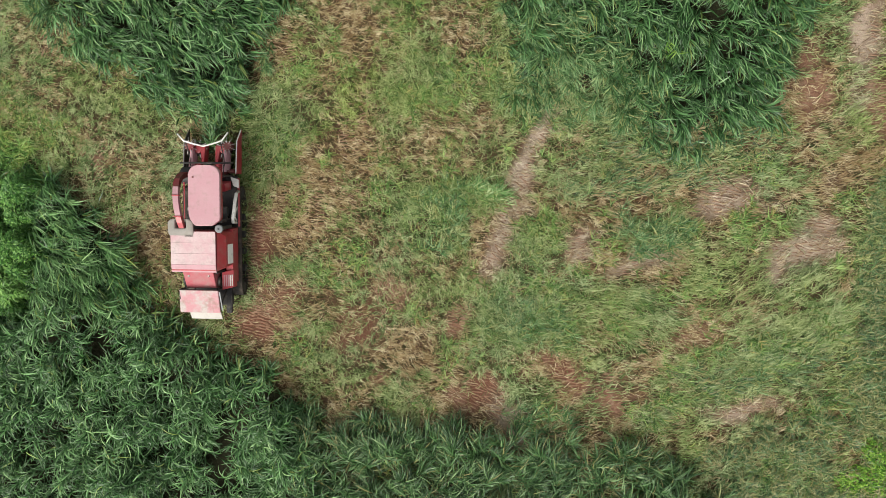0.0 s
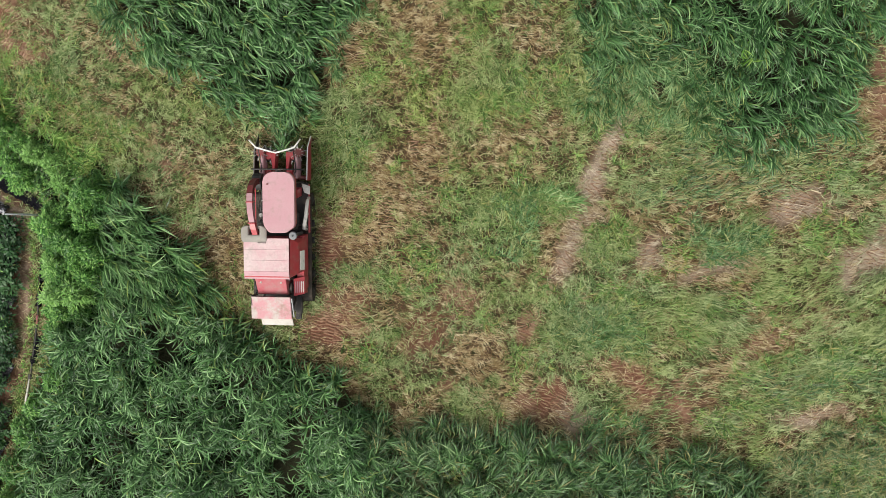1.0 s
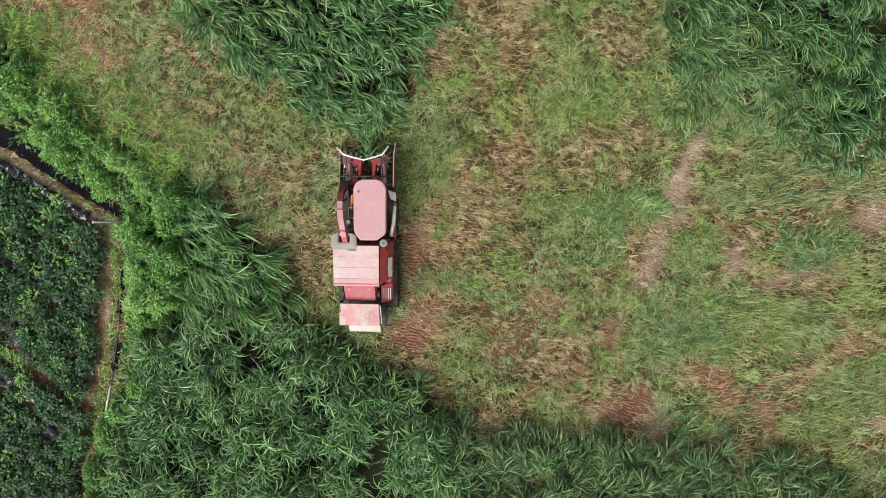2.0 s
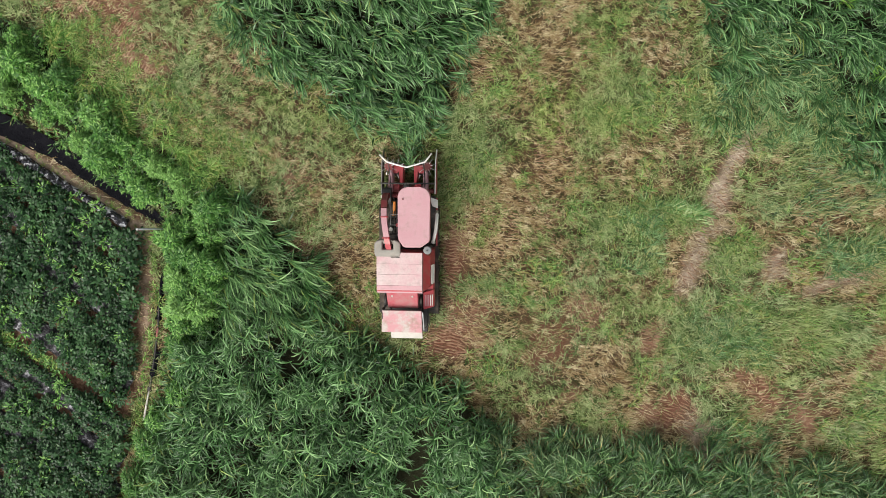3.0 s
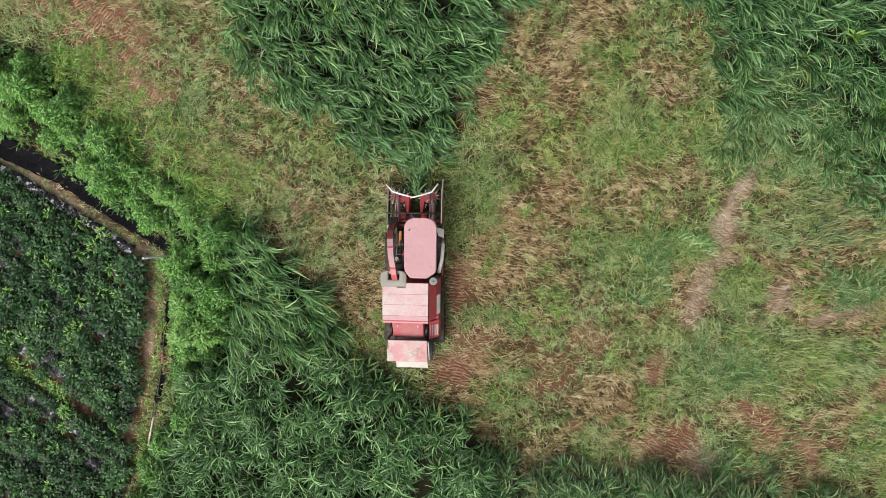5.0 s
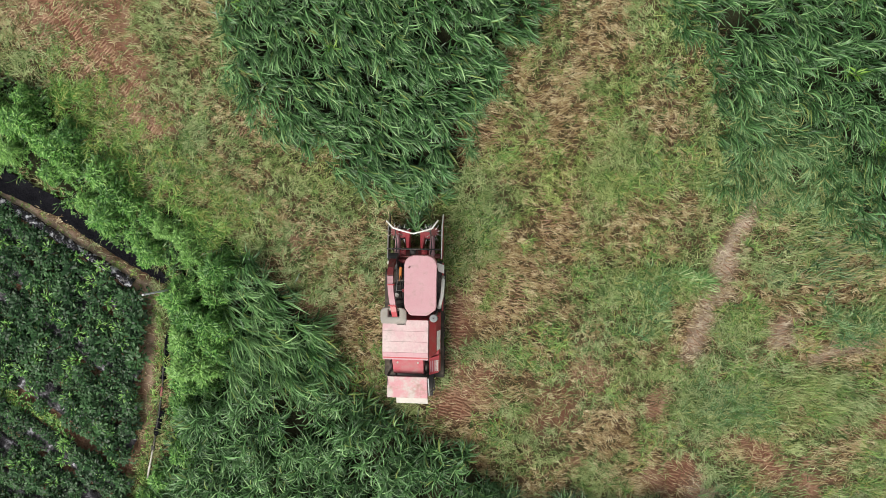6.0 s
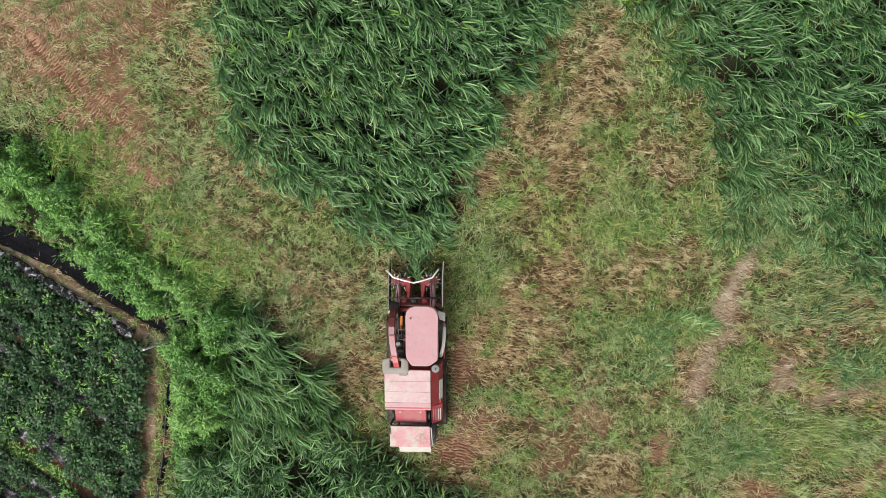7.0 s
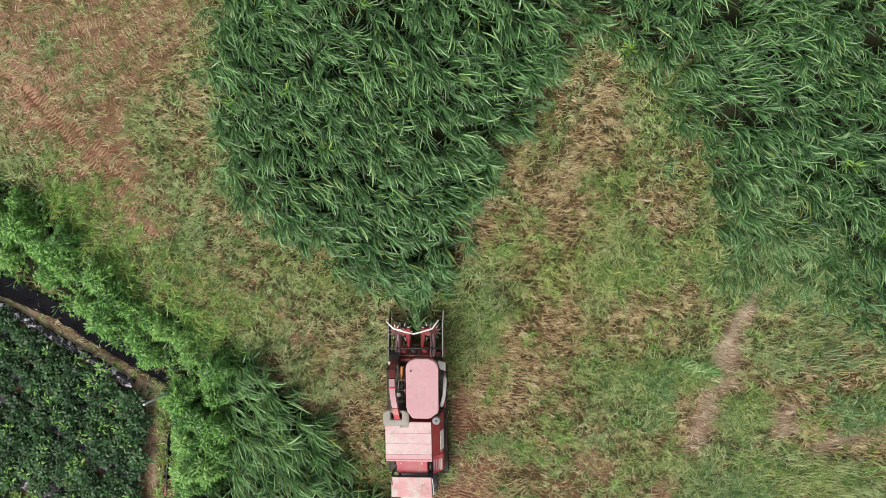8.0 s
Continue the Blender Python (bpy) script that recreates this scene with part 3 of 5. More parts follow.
    az = np.where((dry > 0.5) & (rng.random(n) < 0.85), combed + 0.5 * veer + rng.normal(0, 0.22, n), az)
    long_side = np.clip((x - 7.5) / 3, 0, 1)
    tall = 0.8 + 0.7 * lu + 0.3 * lattice(x, y, 0.6, 91) + 0.25 * long_side * (y < 4)
    az = np.where((rng.random(n) < 0.7 * long_side), radians(15) + 1.8 * (cloudy(x, y, 2.6, 83) - 0.5) + rng.normal(0, 0.3, n), az)
    rise = np.where(dry > 0.5, rng.uniform(0.02, 0.25, n), rng.uniform(0.15, 0.8, n))
    length = np.where(dry > 0.5, rng.uniform(0.10, 0.30, n), rng.uniform(0.10, 0.30, n)) * tall
    width = np.where(dry > 0.5, rng.uniform(0.010, 0.023, n), rng.uniform(0.010, 0.021, n))
    base = np.stack([x, y, rng.uniform(0.01, 0.05, n) + 0.06 * hue * rooted * (dry < 0.5)], -1)
    v, q, per = leaves(base, az, rise, length, width, rise * 1.2 + rng.uniform(0, 0.3, n), 2, 0.0, rng.normal(0, 0.35, n))
    fresh = np.clip(1.25 - np.hypot((x - 3.8) / 6.5, (y - 4.5) / 6.0), 0, 1) * np.clip(1.8 * cloudy(x, y, 0.9, 131) - 0.5, 0, 1)
    fresh = 0.7 * fresh
    fresh = np.maximum(fresh, 0.8 * np.clip(1.2 - np.hypot((x + 4.5) / 3.0, (y - 5.2) / 1.6), 0, 1) * cloudy(x, y, 0.8, 133))
    fresh = np.maximum(fresh, np.clip((x - 16.6) / 1.5, 0, 1) * cloudy(x, y, 0.9, 135))
    ob = bulk("cut_grass", v, [q], M["cut"], dry=np.repeat(dry, per), fresh=np.repeat(fresh, per), clump=np.repeat(hue, per), dusty=np.repeat(0.75 * at(dust, x, y) * (rng.random(n) < 0.8), per))
    return tagged(ob, "short green stubble mixed with tan straw litter", "cut grass", kind="stuff")


cut_grass(1020)


# ---- standing grass ----
def stand(name, label, mask, per_m2, height, blades, length, width, flow, spread, material, rings=3, droop=1.5, pale=0.06, clump=0.9, rise0=1.05, whorl=0.0, swirl=2.4, lumps=0.5, under=3, curl=0.35, locks=0.0, tone=0.12, fold=0.0, tufts=0.0, tuft_r=0.09, lay=0.3, least=0.14):
    """Stalks with arching blades all over mask; with tufts (so many a square metre), in tufts that lean, curl and rise together."""
    cells = np.argwhere(mask > 0.12)
    n = int((tufts or per_m2) * len(cells) * CELL * CELL)
    pick = cells[rng.integers(0, len(cells), n)]
    x, y = X0 + (pick[:, 0] + rng.random(n)) * CELL, Y0 + (pick[:, 1] + rng.random(n)) * CELL
    m = at(mask, x, y)
    thick = least + clump * np.clip(2.2 * cloudy(x, y, 0.8, 101) - 0.55, 0, 1)
    ok = (rng.random(n) < np.clip(m * 1.4, 0, 1) * thick) & near(x, y)
    x, y, m = x[ok], y[ok], m[ok]
    lean, bend, rise = np.zeros(len(x)), np.zeros(len(x)), np.ones(len(x))
    if tufts:
        lean, bend, rise = rng.normal(0, lay, len(x)), rng.normal(0, curl, len(x)), rng.uniform(0.7, 1.2, len(x))
        tuft = np.repeat(np.arange(len(x)), rng.poisson(per_m2 / tufts, len(x)))
        x, y = x[tuft] + rng.normal(0, tuft_r, len(tuft)), y[tuft] + rng.normal(0, tuft_r, len(tuft))
        m, lean, bend, rise = at(mask, x, y), lean[tuft], bend[tuft], rise[tuft]
    n = len(x)
    h = rise * height * (0.3 + 0.7 * m) * (0.95 - lumps / 2 + lumps * np.clip(2.0 * cloudy(x, y, 1.1, 111) - 0.5, 0, 1)) * rng.uniform(0.8, 1.15, n)
    drift = radians(flow) + swirl * (cloudy(x, y, 2.2, 121) - 0.5)
    drift = drift + lean + locks * (lattice(x, y, 0.55, 127) - 0.5)
    h = h * (1 + 0.35 * locks * (lattice(x, y, 0.42, 129) - 0.5))
    bright = np.clip(2.2 * cloudy(x, y, 0.7, 137) - 0.85, 0, 1) * tone + (rng.random(n) < 0.06) * tone
    bx, by, bz, az, ln, wd, rs, dp, dr = [], [], [], [], [], [], [], [], []
    first = rng.uniform(0, 2 * math.pi, n)
    for k in range(blades):
        f0 = rng.uniform(0.7, 1.0, n) if whorl else rng.uniform(0.35, 1.0, n)
        own = drift + rng.normal(0, 1, n) * radians(spread)
        if whorl:
            star = first + 2 * math.pi * k / blades + rng.normal(0, 0.35, n)
            own = np.where(rng.random(n) < whorl, star, own)
        bx.append(x + np.cos(drift) * h * 0.25 * f0)
        by.append(y + np.sin(drift) * h * 0.25 * f0)
        bz.append(h * f0 * 0.82)
        az.append(own)
        ln.append(length * rng.uniform(0.6, 1.25, n) * (0.75 + 0.25 * f0))
        wd.append(width * rng.uniform(0.7, 1.2, n))
        rs.append(rng.normal(rise0, 0.28, n) * (0.6 + 0.4 * f0))
        dp.append(rng.normal(droop, 0.4, n))
        dr.append((rng.random(n) < pale + 0.1 * (1 - m)) * rng.uniform(0.4, 0.9, n))
    base = np.stack([np.concatenate(bx), np.concatenate(by), np.concatenate(bz)], -1)
    v, q, per = leaves(base, np.concatenate(az), np.concatenate(rs), np.concatenate(ln), np.concatenate(wd), np.concatenate(dp), rings, fold,
                       np.tile(bend, blades) + rng.normal(0, curl * (0.5 if tufts else 1.0), n * blades))
    # short shaded leaves low on the stalks
    k3 = np.repeat(np.arange(n), under)
    lv, lq, lper = leaves(np.stack([x[k3] + rng.normal(0, 0.08, len(k3)), y[k3] + rng.normal(0, 0.08, len(k3)), h[k3] * rng.uniform(0.08, 0.45, len(k3))], -1),
                          rng.uniform(0, 2 * math.pi, len(k3)), rng.uniform(0.2, 0.9, len(k3)), length * rng.uniform(0.4, 0.8, len(k3)), width * rng.uniform(0.9, 1.4, len(k3)),
                          rng.uniform(0.5, 1.2, len(k3)), 2)
    lq = lq + len(v)
    v = np.concatenate([v, lv])
    # thin stalks under the leaves
    sv, sq, sper = leaves(np.stack([x, y, np.zeros(n)], -1), drift, np.full(n, 1.35), h * 0.85, np.full(n, 0.016), np.full(n, 0.15), 1)
    ob = bulk(name, np.concatenate([v, sv]), [q, lq, sq + len(v)], material, dry=np.concatenate([np.repeat(np.concatenate(dr), per), np.zeros(len(lv) + len(sv))]),
              tone=np.concatenate([np.repeat(np.tile(bright, blades), per), np.zeros(len(lv) + len(sv))]))
    return tagged(ob, label, "tall grass", kind="stuff")


stand("tall_forage_grass", "dense dark green standing forage grass leaning one way", north, 44, 0.95, 5, 0.68, 0.041, -50, 13, M["tall"], rings=4, fold=0.4, clump=0.8, least=0.5, locks=0.8, lumps=0.7, under=2, curl=0.35, swirl=1.2, tufts=20, tuft_r=0.10, lay=0.25, pale=0.03, droop=1.7)
east_gap = spots([(13.1, 6.3, 0.28, 1.1, -15)], 1.4)
east_fine = np.clip(1.6 - 0.9 * np.hypot((gx - 9.2) / 1.9, (gy - 4.1) / 1.8) + 1.2 * (cloudy(gx, gy, 1.2, 181) - 0.5), 0, 1)
stand("tall_forage_grass", "finer bright green uncut grass at the edge of the stand", east * east_fine, 80, 0.55, 6, 0.56, 0.021, -80, 22, M["regrow_dark"], pale=0.10, rings=4, clump=0.8, least=0.5, swirl=2.6, locks=1.2, lumps=0.9, under=2, curl=0.45, tufts=20, lay=0.4, tone=0.5)
stand("tall_forage_grass", "dark green tall grass partly blown over beside cut strip", east * (1 - 0.9 * east_fine) * (1 - np.clip(1.6 * east_gap, 0, 1)), 48, 0.9, 5, 0.70, 0.034, -48, 14, M["tall"], rings=4, fold=0.4, pale=0.03, clump=0.8, least=0.45, swirl=2.6, locks=0.9, lumps=1.0, under=1, curl=0.45, tufts=19, tuft_r=0.10, lay=0.3, droop=1.7, tone=0.02)
stand("broad_leaved_grass", "tangled bright and dark green broad leaved tall grass", southwest, 24, 1.25, 8, 0.62, 0.042, -60, 38, M["sorghum"], rings=4, fold=0.5, droop=1.9, rise0=0.95, whorl=0.55, clump=0.8, least=0.55, swirl=3.6, lumps=1.3, pale=0.02, under=4, curl=0.5, locks=1.4, tone=0.3, tufts=10, tuft_r=0.10, lay=0.5)
stand("tall_forage_grass", "arching green grass leaning out over the cut strip", westside, 42, 0.85, 5, 0.80, 0.040, -42, 14, M["sorghum"], fold=0.5, rings=4, clump=0.4, least=0.75, swirl=1.0, droop=1.3, locks=0.7, tone=0.55, curl=0.35, under=3, tufts=18, lay=0.25)
stand("lodged_grass", "low flattened dark green grass along the field edge", south, 58, 0.62, 6, 0.70, 0.030, 78, 24, M["lodged"], rings=4, fold=0.4, pale=0.05, locks=1.2, lumps=1.1, clump=1.0, least=0.4, whorl=0.1, under=2, tufts=15, lay=0.45, curl=0.5)
skirt = np.clip(1.5 * blurred(np.clip(north + east, 0, 1), 7), 0, 1) * np.clip(1 - 1.6 * (north + east + westside), 0, 1) * (1 - 0.8 * bare) * np.clip(2.6 * cloudy(gx, gy, 0.8, 177) - 0.6, 0, 1)
stand("verge_grass", "fine fresh green grass at the foot of the standing grass", skirt, 75, 0.25, 6, 0.40, 0.020, -55, 32, M["regrow_dark"], pale=0.08, rise0=0.8, droop=1.1, lumps=0.9, clump=1.2, least=0.3, under=1, tufts=16, lay=0.4, tone=0.4)
stand("rough_grass", "rough green grass growing between leafy weeds", hedge, 14, 0.5, 5, 0.42, 0.026, -40, 70, M["lodged"], pale=0.12)
stand("leafy_weeds", "knee high mat of bright green leafy weeds", hedge, 80, 0.45, 9, 0.105, 0.042, -40, 90, M["mat"], rings=2, whorl=0.9, pale=0.0, rise0=0.5, droop=1.0)
fallen = area([(9.6, 2.6), (12, 2.7), (14.5, 3.2), (15.3, 2.6), (13.6, 1.5), (11, 0.9), (9, 1.2)])
stand("lodged_grass", "long pale grass combed flat across the cut strip", fallen, 42, 0.14, 5, 0.55, 0.02, 14, 16, M["lodged"], pale=0.55, droop=0.5, rise0=0.35, clump=1.2, swirl=1.2)
bent = area([(12.2, -3.9), (14.5, -3.2), (17.4, -2.6), (18.6, -2.0), (18.4, -3.2), (15.5, -4.1), (12.8, -4.5)])
stand("lodged_grass", "long green grass combed flat across the cut strip", bent, 36, 0.14, 5, 0.5, 0.022, 14, 18, M["lodged"], pale=0.3, droop=0.5, rise0=0.35, clump=1.2, swirl=1.2)
tuft = area([(6.3, 1.3), (6.7, 0.85), (7.3, 0.8), (7.7, 1.1), (7.3, 1.45), (6.8, 1.55)], 1)
stand("grass_tuft", "pale green tuft of long uncut grass bent over", tuft, 70, 0.2, 5, 0.5, 0.026, 18, 24, M["tuft"], pale=0.0, droop=0.7, rise0=0.5)
green = np.clip(2.6 * cloudy(gx, gy, 0.9, 151) - 1.3 - 0.25 * ((gx < -1.5) & (gy > 0)) + 0.6 * lush - 0.5 * strawy - 0.9 * bare - 0.5 * worn - moist, 0, 1) * np.clip(1 - 2.2 * standing, 0, 1) * (1 - np.clip(2 * path_strip + 2 * edge_strip + 2 * film_strip, 0, 1))
stand("regrown_grass", "soft green tufts of regrown grass between straw", green, 40, 0.18, 6, 0.38, 0.018, 20, 70, M["regrow"], pale=0.16, rise0=0.75, droop=1.1, lumps=1.0, clump=1.5, rings=3, under=0, locks=1.0, tone=0.5)
verge = area([(-12.2, 6.0), (-11, 4.7), (-9.6, 3.1), (-7.5, 2.0), (-6.6, 1.2), (-6.0, 1.4), (-7.1, 2.7), (-8.7, 3.7), (-10.2, 5.0), (-11.6, 6.7)], 3)
stand("verge_grass", "yellow green uncut grass along the leafy weeds", verge, 75, 0.36, 6, 0.42, 0.019, -35, 45, M["fringe"], pale=0.22, rise0=0.7, droop=1.2, clump=1.0, least=0.4, lumps=1.0, locks=1.2, tone=0.5, tufts=20, lay=0.6)
soft_edge = area([(-12.2, 7.0), (-10.4, 5.3), (-8.7, 4.0), (-7.0, 2.9), (-5.7, 1.8), (-5.0, 2.3), (-6.2, 3.7), (-8.1, 5.0), (-9.7, 6.2), (-11.4, 7.7)], 5) * np.clip(2.4 * cloudy(gx, gy, 0.7, 187) - 0.45, 0, 1)
stand("regrown_grass", "fine pale green regrown grass beside the leafy weeds", soft_edge, 120, 0.12, 6, 0.26, 0.013, -30, 60, M["regrow"], pale=0.22, rise0=0.7, droop=1.1, lumps=0.9, clump=0.9, least=0.4, under=0, tufts=28, lay=0.7, tone=0.6)
track_side = inside([(-8.9, 0.35), (-8.6, 0.3), (-8.66, -1.2), (-8.84, -2.8), (-9.16, -4.4), (-9.55, -6.6), (-9.8, -6.4), (-9.28, -4.2), (-9.04, -2.6), (-8.9, -1.2)], gx, gy).astype(float)
stand("verge_grass", "bright green low grass beside the bare crop edge", track_side, 50, 0.12, 6, 0.17, 0.024, 10, 80, M["fringe"], pale=0.14, rise0=0.8, droop=1.0, clump=1.6, tone=0.7)
path_tufts = path_strip * np.clip(2.4 * cloudy(gx, gy, 0.4, 157) - 0.7, 0, 1)
stand("verge_grass", "yellow green tufts growing on the narrow earth path", path_tufts, 60, 0.08, 5, 0.14, 0.018, 10, 90, M["fringe"], pale=0.3, rise0=0.8, droop=1.0, under=0, tone=0.6)
deep = spots([(6.1, 0.8, 0.8, 0.65, 0), (11.7, -0.2, 0.9, 0.6, 20), (14.4, -3.4, 0.7, 0.4, 10), (8.8, -2.6, 1.3, 0.6, 0), (8.6, -5.6, 0.8, 0.4, 0), (5.8, -0.3, 0.4, 0.7, 0), (8.1, 4.6, 0.6, 0.8, 0), (6.4, 7.3, 0.25, 0.4, 0)], 2.0)
stand("regrown_grass", "thick dark green tufts of longer regrown grass", deep, 46, 0.24, 6, 0.44, 0.018, 20, 50, M["regrow_dark"], pale=0.12, rise0=0.75, droop=1.1, lumps=1.0, clump=1.5, rings=3, under=2, locks=1.4)
rough = area([(17.4, 1.8), (22, 3), (22, -5), (18.8, -5.2), (17.2, -4.2), (17.6, -1.2)])
stand("rough_grass", "olive green rough grass and low weeds", rough, 120, 0.28, 6, 0.34, 0.015, 30, 45, M["lodged"], pale=0.4, rise0=0.6, lumps=1.0, clump=1.6)
corner = area([(13.4, -6.3), (15.5, -5.3), (17.2, -4.4), (18.8, -5.2), (22, -5), (22, -11), (15.5, -12), (14.3, -8.2)])
stand("rough_grass", "olive and brown rough grass with dead weeds", corner, 80, 0.32, 6, 0.42, 0.015, 30, 45, M["lodged"], pale=0.5, rise0=0.6, lumps=1.2, clump=1.4, tufts=14, lay=0.8)
mouth = inside([(-1.06, 3.5), (-0.97, 2.1), (-0.71, 2.1), (-0.60, 3.5)], gx, gy).astype(float)
stand("tall_forage_grass", "green grass being drawn between the red cutting guides", mouth, 130, 0.75, 6, 0.5, 0.032, 85, 35, M["tall"])


# ---- solid shapes ----
def box(x0, x1, y0, y1, z0, z1, bevel=0.012):
    bm = bmesh.new()
    bmesh.ops.create_cube(bm, size=1)
    for v in bm.verts:
        v.co = ((x0 + x1) / 2 + v.co.x * (x1 - x0), (y0 + y1) / 2 + v.co.y * (y1 - y0), (z0 + z1) / 2 + v.co.z * (z1 - z0))
    if bevel:
        bmesh.ops.bevel(bm, geom=list(bm.edges), offset=min(bevel, 0.3 * min(x1 - x0, y1 - y0, z1 - z0)), segments=2, affect='EDGES', profile=0.5)
    return bm


def hexa(bottom, top, bevel=0.01):
    """A solid between two four-cornered outlines."""
    bm = bmesh.new()
    lo, hi = [bm.verts.new(p) for p in bottom], [bm.verts.new(p) for p in top]
    bm.faces.new(lo[::-1])
    bm.faces.new(hi)
    for i in range(4):
        bm.faces.new((lo[i], lo[(i + 1) % 4], hi[(i + 1) % 4], hi[i]))
    if bevel:
        bmesh.ops.bevel(bm, geom=list(bm.edges), offset=bevel, segments=2, affect='EDGES', profile=0.5)
    return bm


def plate(outline, z0, z1, bevel=0.01, dome=0.0):
    """An outline in x and y, pushed up from z0 to z1, with softened edges and a slightly raised middle."""
    bm = bmesh.new()
    lo = [bm.verts.new((x, y, z0)) for x, y in outline]
    hi = [bm.verts.new((x, y, z1)) for x, y in outline]
    bm.faces.new(lo[::-1])
    f = bm.faces.new(hi)
    n = len(outline)
    for i in range(n):
        bm.faces.new((lo[i], lo[(i + 1) % n], hi[(i + 1) % n], hi[i]))
    if bevel:
        bmesh.ops.bevel(bm, geom=list(f.edges), offset=bevel, segments=3, affect='EDGES', profile=0.5)
    if dome:
        top = max(bm.faces, key=lambda q: q.calc_area() * (q.normal.z > 0.5))
        r = bmesh.ops.inset_individual(bm, faces=[top], thickness=0.16, depth=dome)
    return bm


def rounded(x0, x1, y0, y1, radii, steps=6):
    """Corners in the order front right, front left, rear left, rear right."""
    out = []
    for (cx, cy, a), r in zip(((x1, y1, 0), (x0, y1, 90), (x0, y0, 180), (x1, y0, 270)), radii):
        sx, sy = (-1 if cx == x1 else 1), (-1 if cy == y1 else 1)
        for k in range(steps + 1):
            t = radians(a + 90 * k / steps)
            out.append((cx + sx * r + r * math.cos(t), cy + sy * r + r * math.sin(t)))
    return out


def tube(points, r, n=8, flat=1.0, closed=False):
    """A bent pipe; flat squeezes it from above."""
    bm = bmesh.new()
    p = [Vector(q) for q in points]
    rings = []
    for i, c in enumerate(p):
        d = ((p[min(i + 1, len(p) - 1)] - c).normalized() + (c - p[max(i - 1, 0)]).normalized())
        d = d.normalized() if d.length > 1e-6 else Vector((0, 0, 1))
        a = d.cross(Vector((0, 0, 1)) if abs(d.z) < 0.95 else Vector((1, 0, 0))).normalized()
        b = a.cross(d)
        rings.append([bm.verts.new(c + a * r * math.cos(2 * math.pi * k / n) + b * r * flat * math.sin(2 * math.pi * k / n)) for k in range(n)])
    for u, w in zip(rings, rings[1:]):
        for k in range(n):
            bm.faces.new((u[k], u[(k + 1) % n], w[(k + 1) % n], w[k]))
    bm.faces.new(rings[0][::-1])
    bm.faces.new(rings[-1])
    return bm


def duct(points, wide, high, bevel=0.012):
    """A rectangular duct along points in a y-z plane, x following the points."""
    bm = bmesh.new()
    p = [Vector(q) for q in points]
    rings = []
    for i, c in enumerate(p):
        d = (p[min(i + 1, len(p) - 1)] - p[max(i - 1, 0)]).normalized()
        a = Vector((1, 0, 0))
        b = a.cross(d).normalized()
        rings.append([bm.verts.new(c + a * sx * wide / 2 + b * sy * high / 2) for sx, sy in ((-1, -1), (1, -1), (1, 1), (-1, 1))])
    for u, w in zip(rings, rings[1:]):
        for k in range(4):
            bm.faces.new((u[k], u[(k + 1) % 4], w[(k + 1) % 4], w[k]))
    bm.faces.new(rings[0][::-1])
    bm.faces.new(rings[-1])
    return bm


def drum(p0, p1, r, n=20, bevel=0.0):
    bm = bmesh.new()
    a, b = Vector(p0), Vector(p1)
    bmesh.ops.create_cone(bm, cap_ends=True, segments=n, radius1=r, radius2=r, depth=(b - a).length)
    bm.transform(Matrix.Translation((a + b) / 2) @ (b - a).to_track_quat("Z", "Y").to_matrix().to_4x4())
    return bm


def joined(*bms):
    out = bmesh.new()
    for b in bms:
        me = bpy.data.meshes.new("piece")
        b.to_mesh(me)
        b.free()
        out.from_mesh(me)
        bpy.data.meshes.remove(me)
    return out


# ---- the forage harvester ----
M["flap"] = painted("dusty_pale_sheet", (0.50, 0.47, 0.44), (0.40, 0.35, 0.32), 0.6, 0.3, 0.8)
d = Nodes("stained_tailgate_paint", 0.65, 0.25)
d_c = d.mix(d.ramp(d.noise(3.2, 5, 0.6), (0.42, (0, 0, 0)), (0.58, (1, 1, 1))), (0.47, 0.235, 0.26), (0.44, 0.385, 0.365))
d_c = d.mix(d.ramp(d.noise(2.1, 6, 0.7), (0.54, (0, 0, 0)), (0.68, (0.75, 0.75, 0.75))), d_c, (0.24, 0.17, 0.13))
d.colour(d.mix(d.ramp(d.noise(30, 5, 0.7), (0.5, (0, 0, 0)), (0.75, (0.5, 0.5, 0.5))), d_c, (0.30, 0.20, 0.19)))
d.bump(d.noise(5, 3), 0.25, 0.03)
M["tail"] = d.mat
M["worn"] = painted("scuffed_red_paint", (0.36, 0.06, 0.08), (0.34, 0.20, 0.20), 0.5, 0.35, 0.9)

